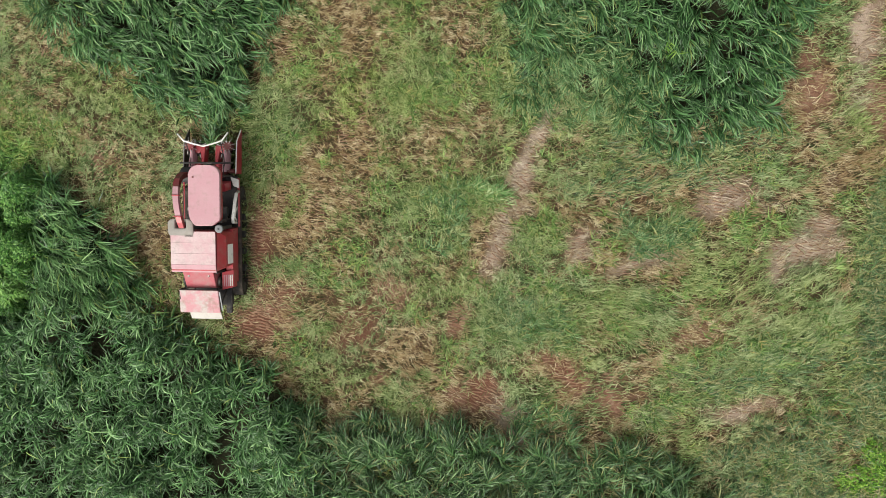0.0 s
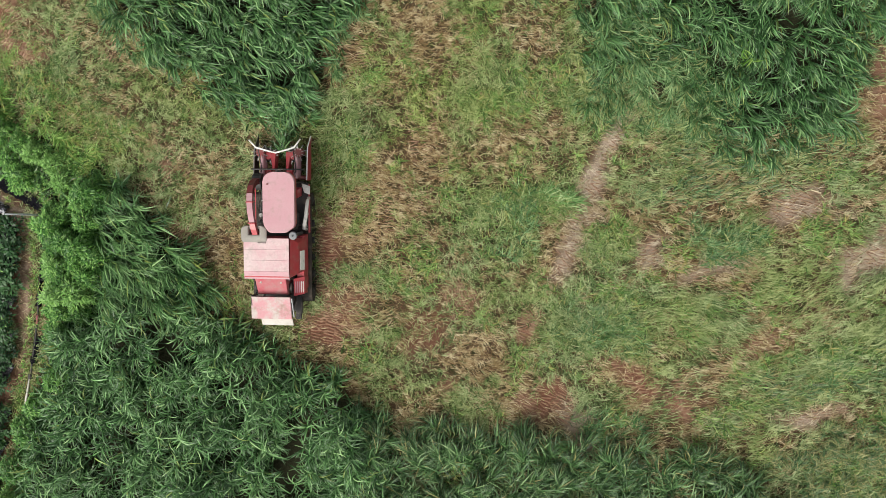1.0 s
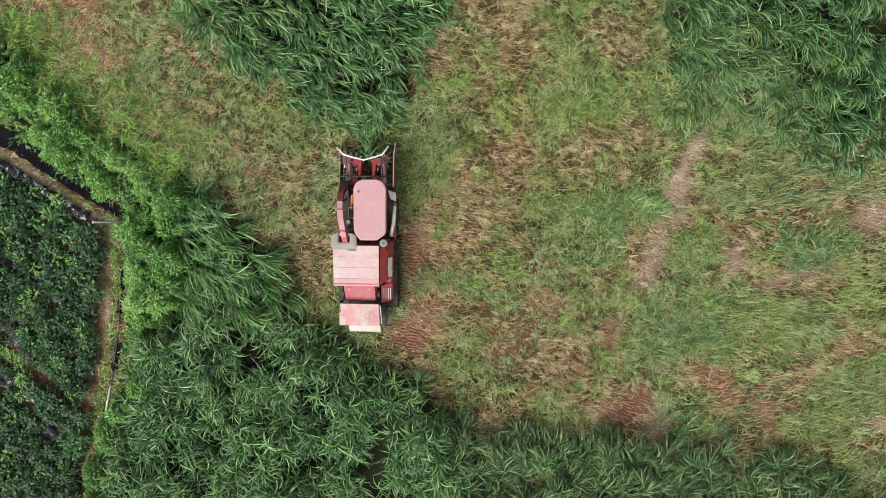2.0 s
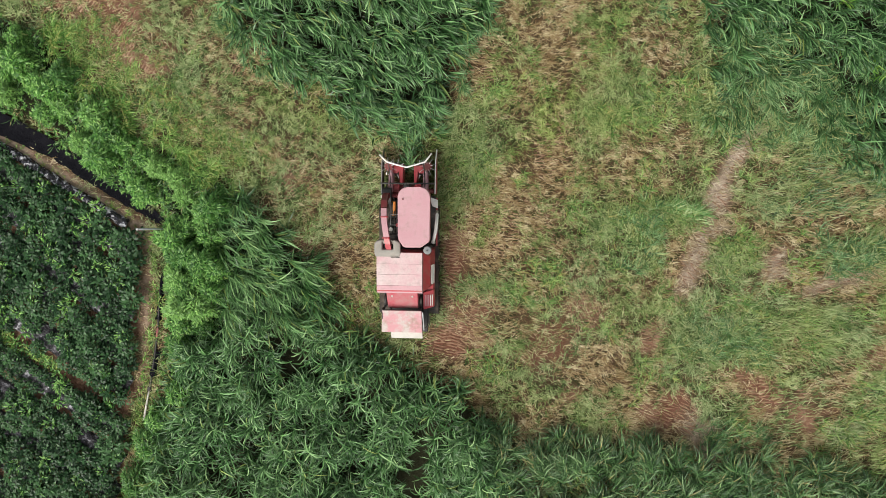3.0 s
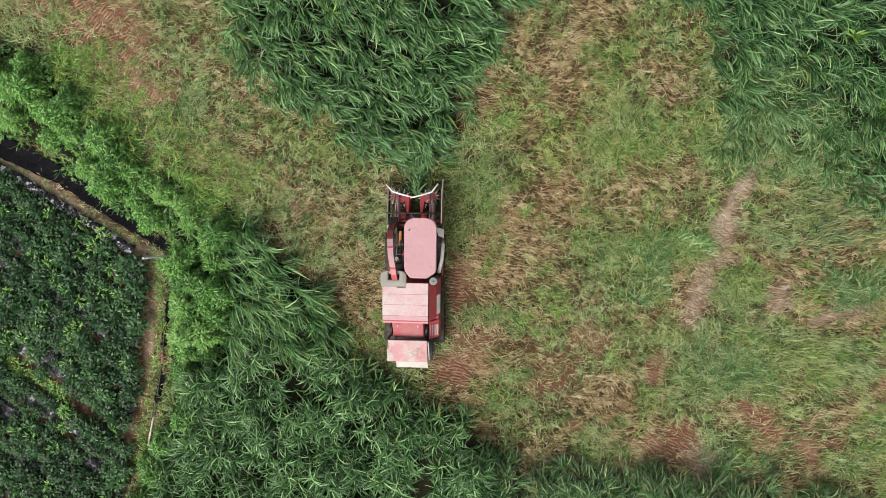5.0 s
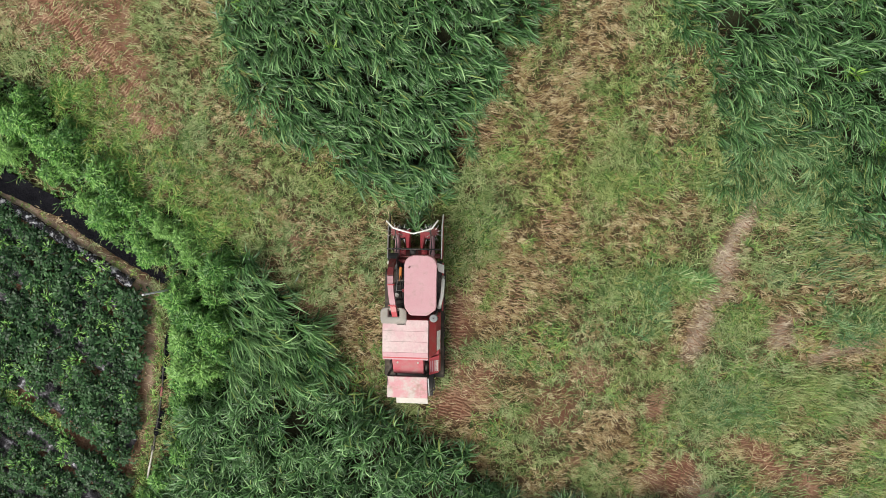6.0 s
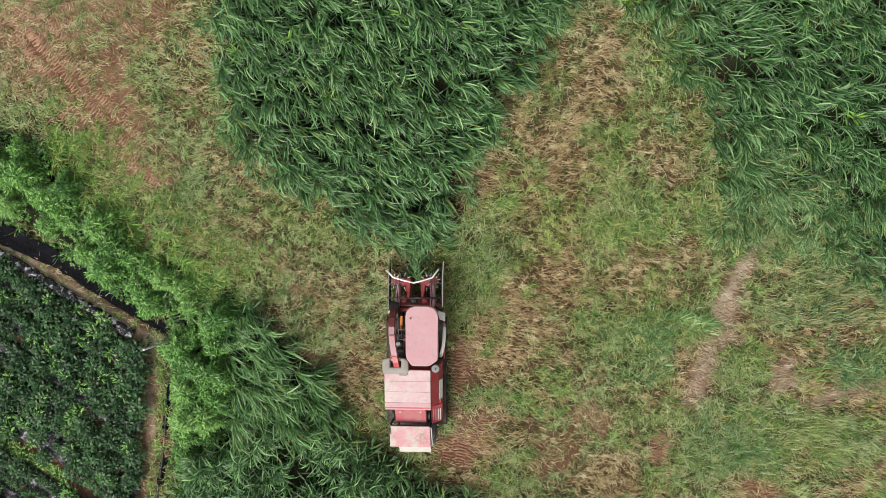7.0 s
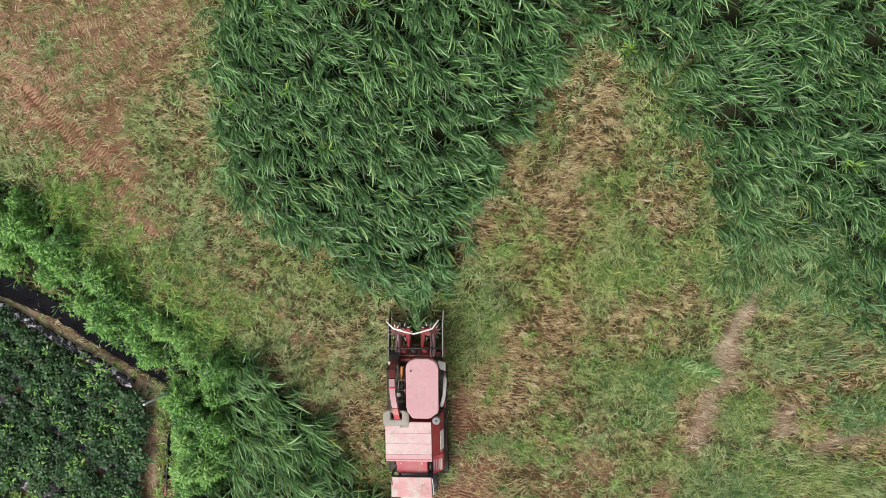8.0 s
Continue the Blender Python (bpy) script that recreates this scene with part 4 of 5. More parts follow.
def harvester():
    h = thing("forage_harvester", "faded red tracked forage harvester cutting into standing grass", "harvester")
    # tracks
    for side in (-1, 1):
        x0, x1 = sorted((side * 0.58, side * 0.87))
        prof = []
        for cy, cz, r, a0, a1 in ((1.50, 0.36, 0.17, 100, -60), (1.05, 0.15, 0.14, -70, -90), (-0.95, 0.15, 0.14, -90, -110), (-1.25, 0.33, 0.20, -120, -270)):
            for k in range(7):
                a = radians(a0 + (a1 - a0) * k / 6)
                prof.append((cy + r * math.cos(a), cz + r * math.sin(a)))
        bm = bmesh.new()
        loops = []
        for x, grow in ((x0, 0), (x1, 0), (x1, -0.035), (x0, -0.035)):
            cy, cz = np.mean(prof, axis=0)
            ring = []
            for i, (y, z) in enumerate(prof):
                (ya, za), (yb, zb) = prof[i - 1], prof[(i + 1) % len(prof)]
                ty, tz = yb - ya, zb - za
                l = math.hypot(ty, tz)
                ring.append(bm.verts.new((x, y - tz / l * grow * -1, z + ty / l * grow * -1)))
            loops.append(ring)
        for u, w in zip(loops, loops[1:] + loops[:1]):
            for i in range(len(prof)):
                j = (i + 1) % len(prof)
                bm.faces.new((u[i], u[j], w[j], w[i]))
        belt = part("track", bm, M["rubber"], h, "dusty black rubber track belt")
        pr = np.array(prof + prof[:1])
        way = np.concatenate([[0], np.cumsum(np.hypot(*np.diff(pr, axis=0).T))])
        mesh = None
        for d in np.arange(0, way[-1] - 0.05, 0.105):
            y, z = np.interp(d, way, pr[:, 0]), np.interp(d, way, pr[:, 1])
            y2, z2 = np.interp(d + 0.03, way, pr[:, 0]), np.interp(d + 0.03, way, pr[:, 1])
            a = math.degrees(math.atan2(z2 - z, y2 - y))
            if mesh is None:
                lug = part("lug", box(-0.145, 0.145, -0.022, 0.022, -0.004, 0.034, 0.006), M["rubber"], belt)
                mesh = lug.data
            else:
                lug = new("lug", mesh)
                lug.parent = belt
            lug.matrix_basis = pose((x0 + x1) / 2, y, z, a + 180, 0, 0)
        for y, z, r in ((1.50, 0.36, 0.13), (-1.25, 0.33, 0.16), (0.8, 0.16, 0.10), (0.3, 0.16, 0.10), (-0.2, 0.16, 0.10), (-0.7, 0.16, 0.10)):
            part("roller", drum((side * 0.64, y, z), (side * 0.86, y, z), r, 18), M["black"], belt)
    # chassis, platform and engine bay
    part("chassis", box(-0.58, 0.58, -1.75, 2.05, 0.42, 0.60), M["black"], h, "black welded chassis frame")
    part("platform", box(0.02, 0.80, 0.62, 2.0, 0.60, 0.66), M["black"], h, "black driving platform floor")
    part("fender", hexa([(0.80, 0.55, 0.60), (0.84, 0.55, 0.56), (0.84, 1.95, 0.56), (0.80, 1.95, 0.60)],
                        [(0.80, 0.55, 0.64), (0.84, 0.55, 0.60), (0.84, 1.95, 0.60), (0.80, 1.95, 0.64)], 0.005), M["red"], h, "red strip along the platform edge")
    seat = part("seat", joined(box(0.22, 0.62, 0.78, 1.15, 0.95, 1.06, 0.03), box(0.24, 0.60, 0.70, 0.80, 1.0, 1.42, 0.03)), M["black"], h, "black padded seat", True)
    part("seat_post", box(0.30, 0.54, 0.85, 1.08, 0.66, 0.95), M["black"], seat)
    con = part("control_column", hexa([(0.2, 1.62, 0.66), (0.62, 1.62, 0.66), (0.62, 1.86, 0.66), (0.2, 1.86, 0.66)],
                                      [(0.16, 1.58, 1.28), (0.66, 1.58, 1.28), (0.66, 1.80, 1.34), (0.16, 1.80, 1.34)]), M["red"], h)
    for x in (0.28, 0.41, 0.54):
        part("lever", tube([(x, 1.68, 1.3), (x, 1.60, 1.50)], 0.012), M["steel"], con)
    part("front_step", hexa([(0.70, 1.72, 0.66), (0.86, 1.66, 0.66), (0.86, 1.90, 0.66), (0.62, 1.98, 0.66)],
                            [(0.70, 1.72, 0.72), (0.86, 1.66, 0.72), (0.86, 1.90, 0.72), (0.62, 1.98, 0.72)], 0.006), M["bright"], h, "white painted corner plate")
    part("grab_rail", tube([(0.83, 1.56, 0.7), (0.86, 1.50, 0.95), (0.86, 1.30, 1.08), (0.84, 1.05, 1.1), (0.78, 0.82, 1.05), (0.74, 0.70, 0.9), (0.74, 0.66, 0.66)], 0.050, 12),
         M["bright"], h, "white curved grab rail", True)
    part("grab_rail", tube([(0.80, 1.12, 0.68), (0.82, 1.02, 0.9), (0.79, 0.85, 0.92), (0.76, 0.74, 0.68)], 0.026, 8), M["bright"], h, "white curved grab rail", True)
    bay = part("engine", joined(box(-0.60, -0.16, 0.75, 1.35, 0.60, 1.02, 0.03), box(-0.52, -0.22, 1.35, 1.85, 0.60, 0.88, 0.02)), M["black"], h, "grimy black engine block")
    for k, (a, b, r, m) in enumerate((((-0.38, 1.45, 0.98), (-0.36, 1.86, 0.98), 0.042, "orange"), ((-0.50, 0.86, 1.06), (-0.28, 0.86, 1.06), 0.075, "black"),
                                      ((-0.45, 1.08, 1.02), (-0.45, 1.08, 1.16), 0.06, "steel"), ((-0.26, 1.2, 1.02), (-0.26, 1.2, 1.14), 0.05, "red"))):
        part("filter" if k else "hydraulic_ram", drum(a, b, r, 16), M[m], bay)
    for k in range(4):
        part("hose", tube([(-0.55 + 0.09 * k, 1.95, 0.9), (-0.50 + 0.07 * k, 1.6 - 0.08 * k, 1.06), (-0.55 + 0.1 * k, 1.2, 1.08), (-0.5 + 0.08 * k, 0.8, 0.98)], 0.013, 6),
             M["black" if k % 2 else "rubber"], bay, "", True)
    part("bay_rail", tube([(-0.62, 2.0, 0.66), (-0.62, 1.98, 1.08), (-0.62, 0.80, 1.08), (-0.62, 0.78, 0.66)], 0.018), M["red"], h, "red tube rail beside the engine")
    part("bay_guard", tube([(-0.12, 1.5, 1.1), (-0.44, 1.5, 1.12), (-0.46, 1.2, 1.12), (-0.12, 1.2, 1.1)], 0.014), M["steel"], h)
    part("cross_beam", box(-0.64, 0.1, 1.98, 2.06, 0.72, 0.86), M["grime"], h)
    # canopy with its posts: rounded in front, with cut corners at the back
    roof = rounded(-0.12, 0.77, 0.66, 2.33, (0.26, 0.26, 0.1, 0.1), 7)[:16] + [(-0.12, 0.98), (-0.10, 0.86), (0.02, 0.69), (0.08, 0.66), (0.49, 0.66), (0.55, 0.68), (0.74, 0.82), (0.77, 0.90)]
    part("canopy", plate(roof, 1.96, 2.08, 0.035), M["pink"], h, "sun-faded pinkish red canopy roof", False)
    part("canopy_rim", plate([(0.32 + 0.99 * (x - 0.32), 1.48 + 0.995 * (y - 1.48)) for x, y in roof], 1.84, 1.962, 0.005), M["red"], h, "bright red rim under the canopy")
    for x, y in ((-0.02, 2.02), (0.66, 2.02), (-0.02, 0.78), (0.60, 0.78)):
        part("canopy_post", tube([(x, y, 0.62), (x, y, 1.95)], 0.022), M["black"], h)
    part("canopy_bolt", drum((0.02, 2.0, 2.08), (0.02, 2.0, 2.11), 0.024, 10), M["grime"], h)
    # blower spout
    spout = part("spout", duct([(-0.53, 1.72, 1.885), (-0.52, 1.5, 1.95), (-0.50, 1.3, 1.98), (-0.47, 1.1, 1.99), (-0.44, 0.92, 1.975)], 0.155, 0.14), M["pink"], h,
                 "arched faded red discharge spout")
    part("spout_neck", duct([(-0.55, 2.02, 0.85), (-0.55, 2.05, 1.25), (-0.545, 2.0, 1.55), (-0.54, 1.9, 1.75), (-0.53, 1.73, 1.88)], 0.165, 0.15), M["grime"], spout, "rusty dark spout neck")
    part("spout_mouth", duct([(-0.44, 0.915, 1.975), (-0.42, 0.76, 1.93), (-0.40, 0.60, 1.84), (-0.39, 0.50, 1.70)], 0.15, 0.13), M["red"], spout, "red spout mouth")
    for y, z in ((1.5, 1.955), (0.92, 1.975)):
        part("flange", box(-0.61 + (1.5 - y) * 0.09, -0.41 + (1.5 - y) * 0.09, y - 0.015, y + 0.015, z - 0.09, z + 0.09, 0.004), M["red"], spout)
    part("blower_housing", drum((-0.70, 2.02, 0.95), (-0.44, 2.02, 0.95), 0.24, 24), M["black"], h, "dark round blower housing")
    part("marker_lamp", box(-0.72, -0.64, 1.98, 2.06, 1.18, 1.26), M["white"], h)
    # hopper
    hop = part("hopper", joined(
        hexa([(-0.70, -0.60, 0.75), (0.60, -0.60, 0.75), (0.60, 0.46, 0.75), (-0.70, 0.46, 0.75)],
             [(-0.75, -0.62, 1.80), (0.53, -0.62, 1.80), (0.53, 0.50, 1.80), (-0.75, 0.50, 1.80)], 0.015)), M["red"], h, "red sheet metal crop hopper")
    lid = part("lid_panel", box(-0.755, 0.535, -0.438, 0.49, 1.80, 1.836, 0.01), M["pale"], hop, "dusty pale pink lid panel")
    for y in (-0.14, 0.16):
        part("lid_rib", box(-0.75, 0.53, y - 0.009, y + 0.009, 1.834, 1.844, 0.003), M["pale"], hop)
    part("lid_handle", tube([(-0.34, 0.36, 1.83), (-0.33, 0.36, 1.875), (-0.12, 0.36, 1.875), (-0.11, 0.36, 1.83)], 0.010, 6), M["black"], hop)
    part("lid_lip", hexa([(-0.755, -0.66, 1.74), (0.535, -0.66, 1.74), (0.535, -0.44, 1.80), (-0.755, -0.44, 1.80)],
                         [(-0.755, -0.66, 1.78), (0.535, -0.66, 1.78), (0.535, -0.44, 1.834), (-0.755, -0.44, 1.834)], 0.008), M["pink"], hop, "folded faded red lip")
    part("side_chute", hexa([(0.55, -0.60, 0.9), (0.78, -0.50, 0.9), (0.78, 0.42, 0.9), (0.55, 0.50, 0.9)],
                            [(0.55, -0.62, 1.78), (0.72, -0.52, 1.48), (0.72, 0.34, 1.48), (0.55, 0.50, 1.78)], 0.012), M["red"], hop, "sloping bright red side panel")
    part("side_panel", hexa([(0.56, -1.05, 0.60), (0.78, -1.05, 0.60), (0.78, 0.52, 0.60), (0.56, 0.52, 0.60)],
                            [(0.56, -0.98, 1.05), (0.76, -0.98, 1.02), (0.76, 0.50, 1.02), (0.56, 0.50, 1.05)], 0.012), M["red"], h, "bright red lower side panel")
    part("name_plate", hexa([(0.735, -0.45, 1.40), (0.80, -0.45, 1.16), (0.80, 0.10, 1.16), (0.735, 0.10, 1.40)],
                            [(0.75, -0.45, 1.41), (0.815, -0.45, 1.17), (0.815, 0.10, 1.17), (0.75, 0.10, 1.41)], 0), M["bright"], h, "blank off-white plate")
    vent = part("vent_cover", hexa([(0.50, -1.22, 0.95), (0.80, -1.16, 0.80), (0.80, -0.66, 0.80), (0.50, -0.72, 0.95)],
                                   [(0.50, -1.22, 1.22), (0.78, -1.16, 1.04), (0.78, -0.66, 1.04), (0.50, -0.72, 1.22)], 0.01), M["red"], h, "slotted red engine vent cover")
    for k in range(5):
        x = 0.54 + 0.048 * k
        part("slot", hexa([(x, -1.12, 1.20 - 0.6 * (x - 0.5)), (x + 0.024, -1.12, 1.18 - 0.6 * (x - 0.5)), (x + 0.024, -0.80, 1.18 - 0.6 * (x - 0.5)), (x, -0.80, 1.20 - 0.6 * (x - 0.5))],
                          [(x, -1.12, 1.235 - 0.6 * (x - 0.5)), (x + 0.024, -1.12, 1.215 - 0.6 * (x - 0.5)), (x + 0.024, -0.80, 1.215 - 0.6 * (x - 0.5)), (x, -0.80, 1.235 - 0.6 * (x - 0.5))], 0),
             M["bright" if k > 2 else "pink"], vent)
    # grey deflector round the spout's mouth
    rims = []
    for (x0, x1, y0, y1, r), z in zip(((-0.79, -0.10, 0.37, 0.74, 0.06), (-0.81, -0.07, 0.42, 0.82, 0.12), (-0.79, -0.09, 0.45, 0.84, 0.12), (-0.62, -0.24, 0.56, 0.832, 0.05), (-0.59, -0.27, 0.58, 0.826, 0.04), (-0.57, -0.29, 0.60, 0.82, 0.03)),
                                      (1.835, 1.87, 1.89, 1.925, 1.905, 1.74)):
        rims.append([(x, y, z) for x, y in rounded(x0, x1, y0, y1, (r, r, 0.7 * r, 0.7 * r), 5)])
    bm = bmesh.new()
    rims = [[bm.verts.new(p) for p in ring] for ring in rims]
    for u, w in zip(rims, rims[1:]):
        for i in range(len(u)):
            j = (i + 1) % len(u)
            bm.faces.new((u[i], u[j], w[j], w[i]))
    part("deflector", bm, M["grey"], h, "dusty grey funnel round the spout's end", True)
    part("inlet", box(-0.58, -0.28, 0.55, 0.77, 1.5, 1.745), M["black"], h, "dark hopper inlet")
    # exhaust with its cap
    ex = part("air_intake", drum((0.69, 0.58, 1.0), (0.69, 0.58, 1.94), 0.05, 16), M["black"], h)
    part("intake_cap", plate([(0.69 + 0.115 * math.cos(a), 0.58 + 0.115 * math.sin(a)) for a in np.linspace(0, 2 * math.pi, 20, endpoint=False)], 1.93, 2.0, 0.03), M["cap"], ex, "grey round intake cap")
    part("intake_knob", drum((0.69, 0.58, 2.0), (0.69, 0.58, 2.03), 0.02, 10), M["black"], ex)
    # rear: inner box, frames, tailgate
    part("rear_box", hexa([(-0.52, -1.20, 0.9), (0.38, -1.20, 0.9), (0.38, -0.62, 0.9), (-0.52, -0.62, 0.9)],
                          [(-0.50, -1.16, 1.34), (0.36, -1.16, 1.34), (0.38, -0.64, 1.62), (-0.52, -0.64, 1.62)], 0.02), M["worn"], h, "scuffed red inner discharge box")
    for x in (-0.36, 0.22):
        part("rear_lamp", drum((x, -0.80, 1.53), (x, -0.79, 1.56), 0.028, 12), M["white"], h)
    for x0, x1 in ((-0.68, -0.54), (0.38, 0.50)):
        part("rear_frame", joined(box(x0, x1, -1.22, -0.66, 0.6, 0.68), box(x0, x0 + 0.05, -1.24, -1.18, 0.6, 1.46), box(x1 - 0.05, x1, -0.72, -0.66, 0.6, 1.6), box(x0 + 0.03, x1 - 0.03, -1.2, -0.68, 1.05, 1.10)), M["black"], h)
    part("rear_pulley", drum((-0.62, -0.95, 1.15), (-0.56, -0.95, 1.15), 0.15, 22), M["black"], h)
    part("rear_pulley", drum((0.40, -0.98, 1.15), (0.46, -0.98, 1.15), 0.15, 22), M["black"], h)
    part("cross_bar", tube([(-0.66, -1.22, 1.42), (0.48, -1.22, 1.42)], 0.025), M["black"], h)
    tg = part("tailgate", hexa([(-0.68, -1.86, 1.34), (0.49, -1.86, 1.34), (0.49, -1.20, 1.50), (-0.66, -1.20, 1.50)],
                               [(-0.69, -1.86, 1.40), (0.49, -1.86, 1.40), (0.48, -1.20, 1.56), (-0.65, -1.20, 1.56)], 0.02), M["tail"], h, "dented dusty pink tailgate")
    part("tail_flap", hexa([(-0.43, -2.06, 1.16), (0.48, -2.06, 1.16), (0.48, -1.84, 1.30), (-0.43, -1.84, 1.30)],
                           [(-0.43, -2.07, 1.19), (0.48, -2.07, 1.19), (0.48, -1.85, 1.33), (-0.43, -1.85, 1.33)], 0.006), M["flap"], tg, "pale dusty lower flap")
    part("tail_hinge", tube([(-0.64, -1.22, 1.54), (-0.64, -1.46, 1.50)], 0.014), M["black"], tg)
    part("tail_strut", tube([(0.51, -1.25, 1.5), (0.53, -1.80, 1.32)], 0.018), M["galv"], tg)
    for x in (-0.5, 0.44):
        part("tail_support", tube([(x, -1.2, 0.6), (x, -1.80, 1.32)], 0.028), M["black"], h)
    part("rear_shaft", joined(box(0.40, 0.56, -1.98, -1.30, 0.5, 0.62), tube([(0.45, -1.95, 0.6), (0.62, -1.75, 0.75), (0.62, -1.45, 0.8)], 0.02)), M["black"], h)
    # header
    part("feed_throat", hexa([(-0.40, 1.95, 0.45), (0.40, 1.95, 0.45), (0.55, 2.3, 0.30), (-0.55, 2.3, 0.30)],
                             [(-0.40, 1.95, 0.85), (0.40, 1.95, 0.85), (0.55, 2.3, 0.62), (-0.55, 2.3, 0.62)]), M["grime"], h, "greasy dark red feed throat")
    part("header_frame", joined(box(-0.74, 0.74, 2.08, 2.20, 0.40, 0.60), box(-0.74, 0.74, 2.12, 2.17, 0.78, 0.84)), M["grime"], h, "greasy dark red header frame")
    for x, m in ((-0.34, "red"), (-0.05, "black"), (0.28, "red")):
        part("gearbox", joined(box(x - 0.09, x + 0.09, 2.16, 2.36, 0.56, 0.74, 0.02), drum((x, 2.26, 0.74), (x, 2.26, 0.80), 0.05, 14)), M[m], h)
    for x in (-0.62, 0.08, 0.46):
        part("hydraulic_hose", tube([(x, 1.9, 0.7), (x + 0.05, 2.1, 0.98), (x + 0.02, 2.3, 0.9), (x, 2.38, 0.7)], 0.014, 6), M["black"], h, "", True)
    part("header_tube", tube([(-0.78, 2.38, 0.95), (0.78, 2.38, 0.95)], 0.024), M["black"], h)
    for side in (-1, 1):
        x = side * 0.78
        part("divider", hexa([(x - 0.02, 2.06, 0.25), (x + 0.02, 2.06, 0.25), (x + 0.01, 3.35, 0.14), (x - 0.01, 3.35, 0.14)],
                             [(x - 0.02, 2.06, 0.70), (x + 0.02, 2.06, 0.70), (x + 0.02, 3.02, 0.56), (x - 0.02, 3.02, 0.56)], 0.006),
             M["red" if side > 0 else "black"], h, "long crop divider panel")
        part("divider_rail", tube([(x, 2.08, 0.72), (x, 3.0, 0.59), (x, 3.33, 0.20)], 0.018), M["bright" if side > 0 else "steel"], h)
        xo, xi = side * 0.50, side * 0.20
        part("gathering_arm", hexa([(xo - 0.08, 2.12, 0.55), (xo + 0.08, 2.12, 0.55), (xo + 0.06, 2.92, 0.35), (xo - 0.06, 2.92, 0.35)],
                                   [(xo - 0.065, 2.12, 0.92), (xo + 0.065, 2.12, 0.92), (xo + 0.04, 2.90, 0.74), (xo - 0.04, 2.90, 0.74)], 0.02), M["pink"], h, "faded red gathering arm")
        part("inner_guide", hexa([(xi - 0.06, 2.34, 0.4), (xi + 0.06, 2.34, 0.4), (xi + 0.10 + side * 0.03, 2.92, 0.3), (xi - 0.10 + side * 0.03, 2.92, 0.3)],
                                 [(xi - 0.03, 2.34, 0.70), (xi + 0.03, 2.34, 0.70), (xi + 0.085 + side * 0.03, 2.88, 0.60), (xi - 0.085 + side * 0.03, 2.88, 0.60)], 0.025), M["red"], h, "bright red inner guide")
        reel = part("gathering_reel", drum((side * 0.56, 2.86, 0.52), (side * 0.56, 2.86, 0.78), 0.13, 20), M["grime"], h, "dark red reel with steel tines")
        mesh = None
        for k in range(9):
            if mesh is None:
                tine = part("tine", tube([(0.09, 0, 0.0), (0.17, 0, 0.02), (0.25, 0, -0.02)], 0.010, 6), M["steel"], reel)
                mesh = tine.data
            else:
                tine = new("tine", mesh)
                tine.parent = reel
            tine.matrix_basis = pose(side * 0.56, 2.86, 0.79, 0, 0, 40 * k + 15)
        dr = part("cutting_drum", drum((side * 0.38, 2.78, 0.30), (side * 0.38, 2.78, 0.50), 0.20, 24), M["black"], h, "dark toothed cutting drum")
        mesh = None
        for k in range(10):
            a = 36 * k
            if mesh is None:
                tooth = part("finger", hexa([(0.17, -0.02, -0.012), (0.29, -0.006, -0.012), (0.29, 0.006, -0.012), (0.17, 0.02, -0.012)],
                                            [(0.17, -0.02, 0.012), (0.29, -0.006, 0.012), (0.29, 0.006, 0.012), (0.17, 0.02, 0.012)], 0), M["steel"], dr)
                mesh = tooth.data
            else:
                tooth = new("finger", mesh)
                tooth.parent = dr
            tooth.matrix_basis = pose(side * 0.38, 2.78, 0.56, 0, 0, a)
        part("drum_cap", plate([(side * 0.38 + 0.13 * math.cos(a), 2.78 + 0.13 * math.sin(a)) for a in np.linspace(0, 2 * math.pi, 16, endpoint=False)], 0.50, 0.62, 0.03), M["red"], dr)
        for k in range(3):
            xx = xo + side * (-0.08 + 0.07 * k)
            part("gathering_chain", tube([(xx, 2.86, 0.72 - 0.03 * k), (xx + 0.02 * side, 3.04 - 0.03 * k, 0.66)], 0.011, 6), M["steel"], h)
    part("push_bar", tube([(-0.76, 3.20, 1.16), (-0.56, 3.00, 1.2), (-0.28, 2.92, 1.2), (0.01, 2.85, 1.2), (0.28, 2.92, 1.2), (0.54, 3.0, 1.2), (0.72, 3.24, 1.16)], 0.024, 8), M["bright"], h, "white bent push bar", True)
    for x in (-0.50, 0.50):
        part("push_bar_stay", tube([(x, 2.97, 1.19), (x, 2.55, 0.9), (x, 2.2, 0.86)], 0.016), M["black"], h)
    return h


HEADING = 0.0
machine = harvester()
machine.matrix_basis = pose(-0.84, -0.42, 0, 0, 0, HEADING)


# ---- leafy plants ----

def leaf_cloud(n, spread, height, length, width, seed, low=0.15, layers=1.0, rise=0.25):
    """Pointed leaves over a dome, tips outward: corners and faces for bulk()."""
    r = np.random.default_rng(seed)
    a = r.uniform(0, 2 * math.pi, n)
    d = np.sqrt(r.random(n))
    lump = 0.72 + 0.4 * np.sin(a * 3 + seed) * np.cos(a * 2 + 2 * seed)
    x, y = np.cos(a) * d * spread * lump, np.sin(a) * d * spread * lump
    z = height * np.clip(1 - 0.75 * d ** 2, low, 1) * r.uniform(0.55, 1.05, n)
    v, q, per = leaves(np.stack([x, y, z], -1), a + r.normal(0, 0.9, n), r.normal(rise, 0.35, n), length * r.uniform(0.6, 1.2, n), width * r.uniform(0.7, 1.2, n),
                       r.uniform(0.3, 1.1, n), 2)
    return v, q


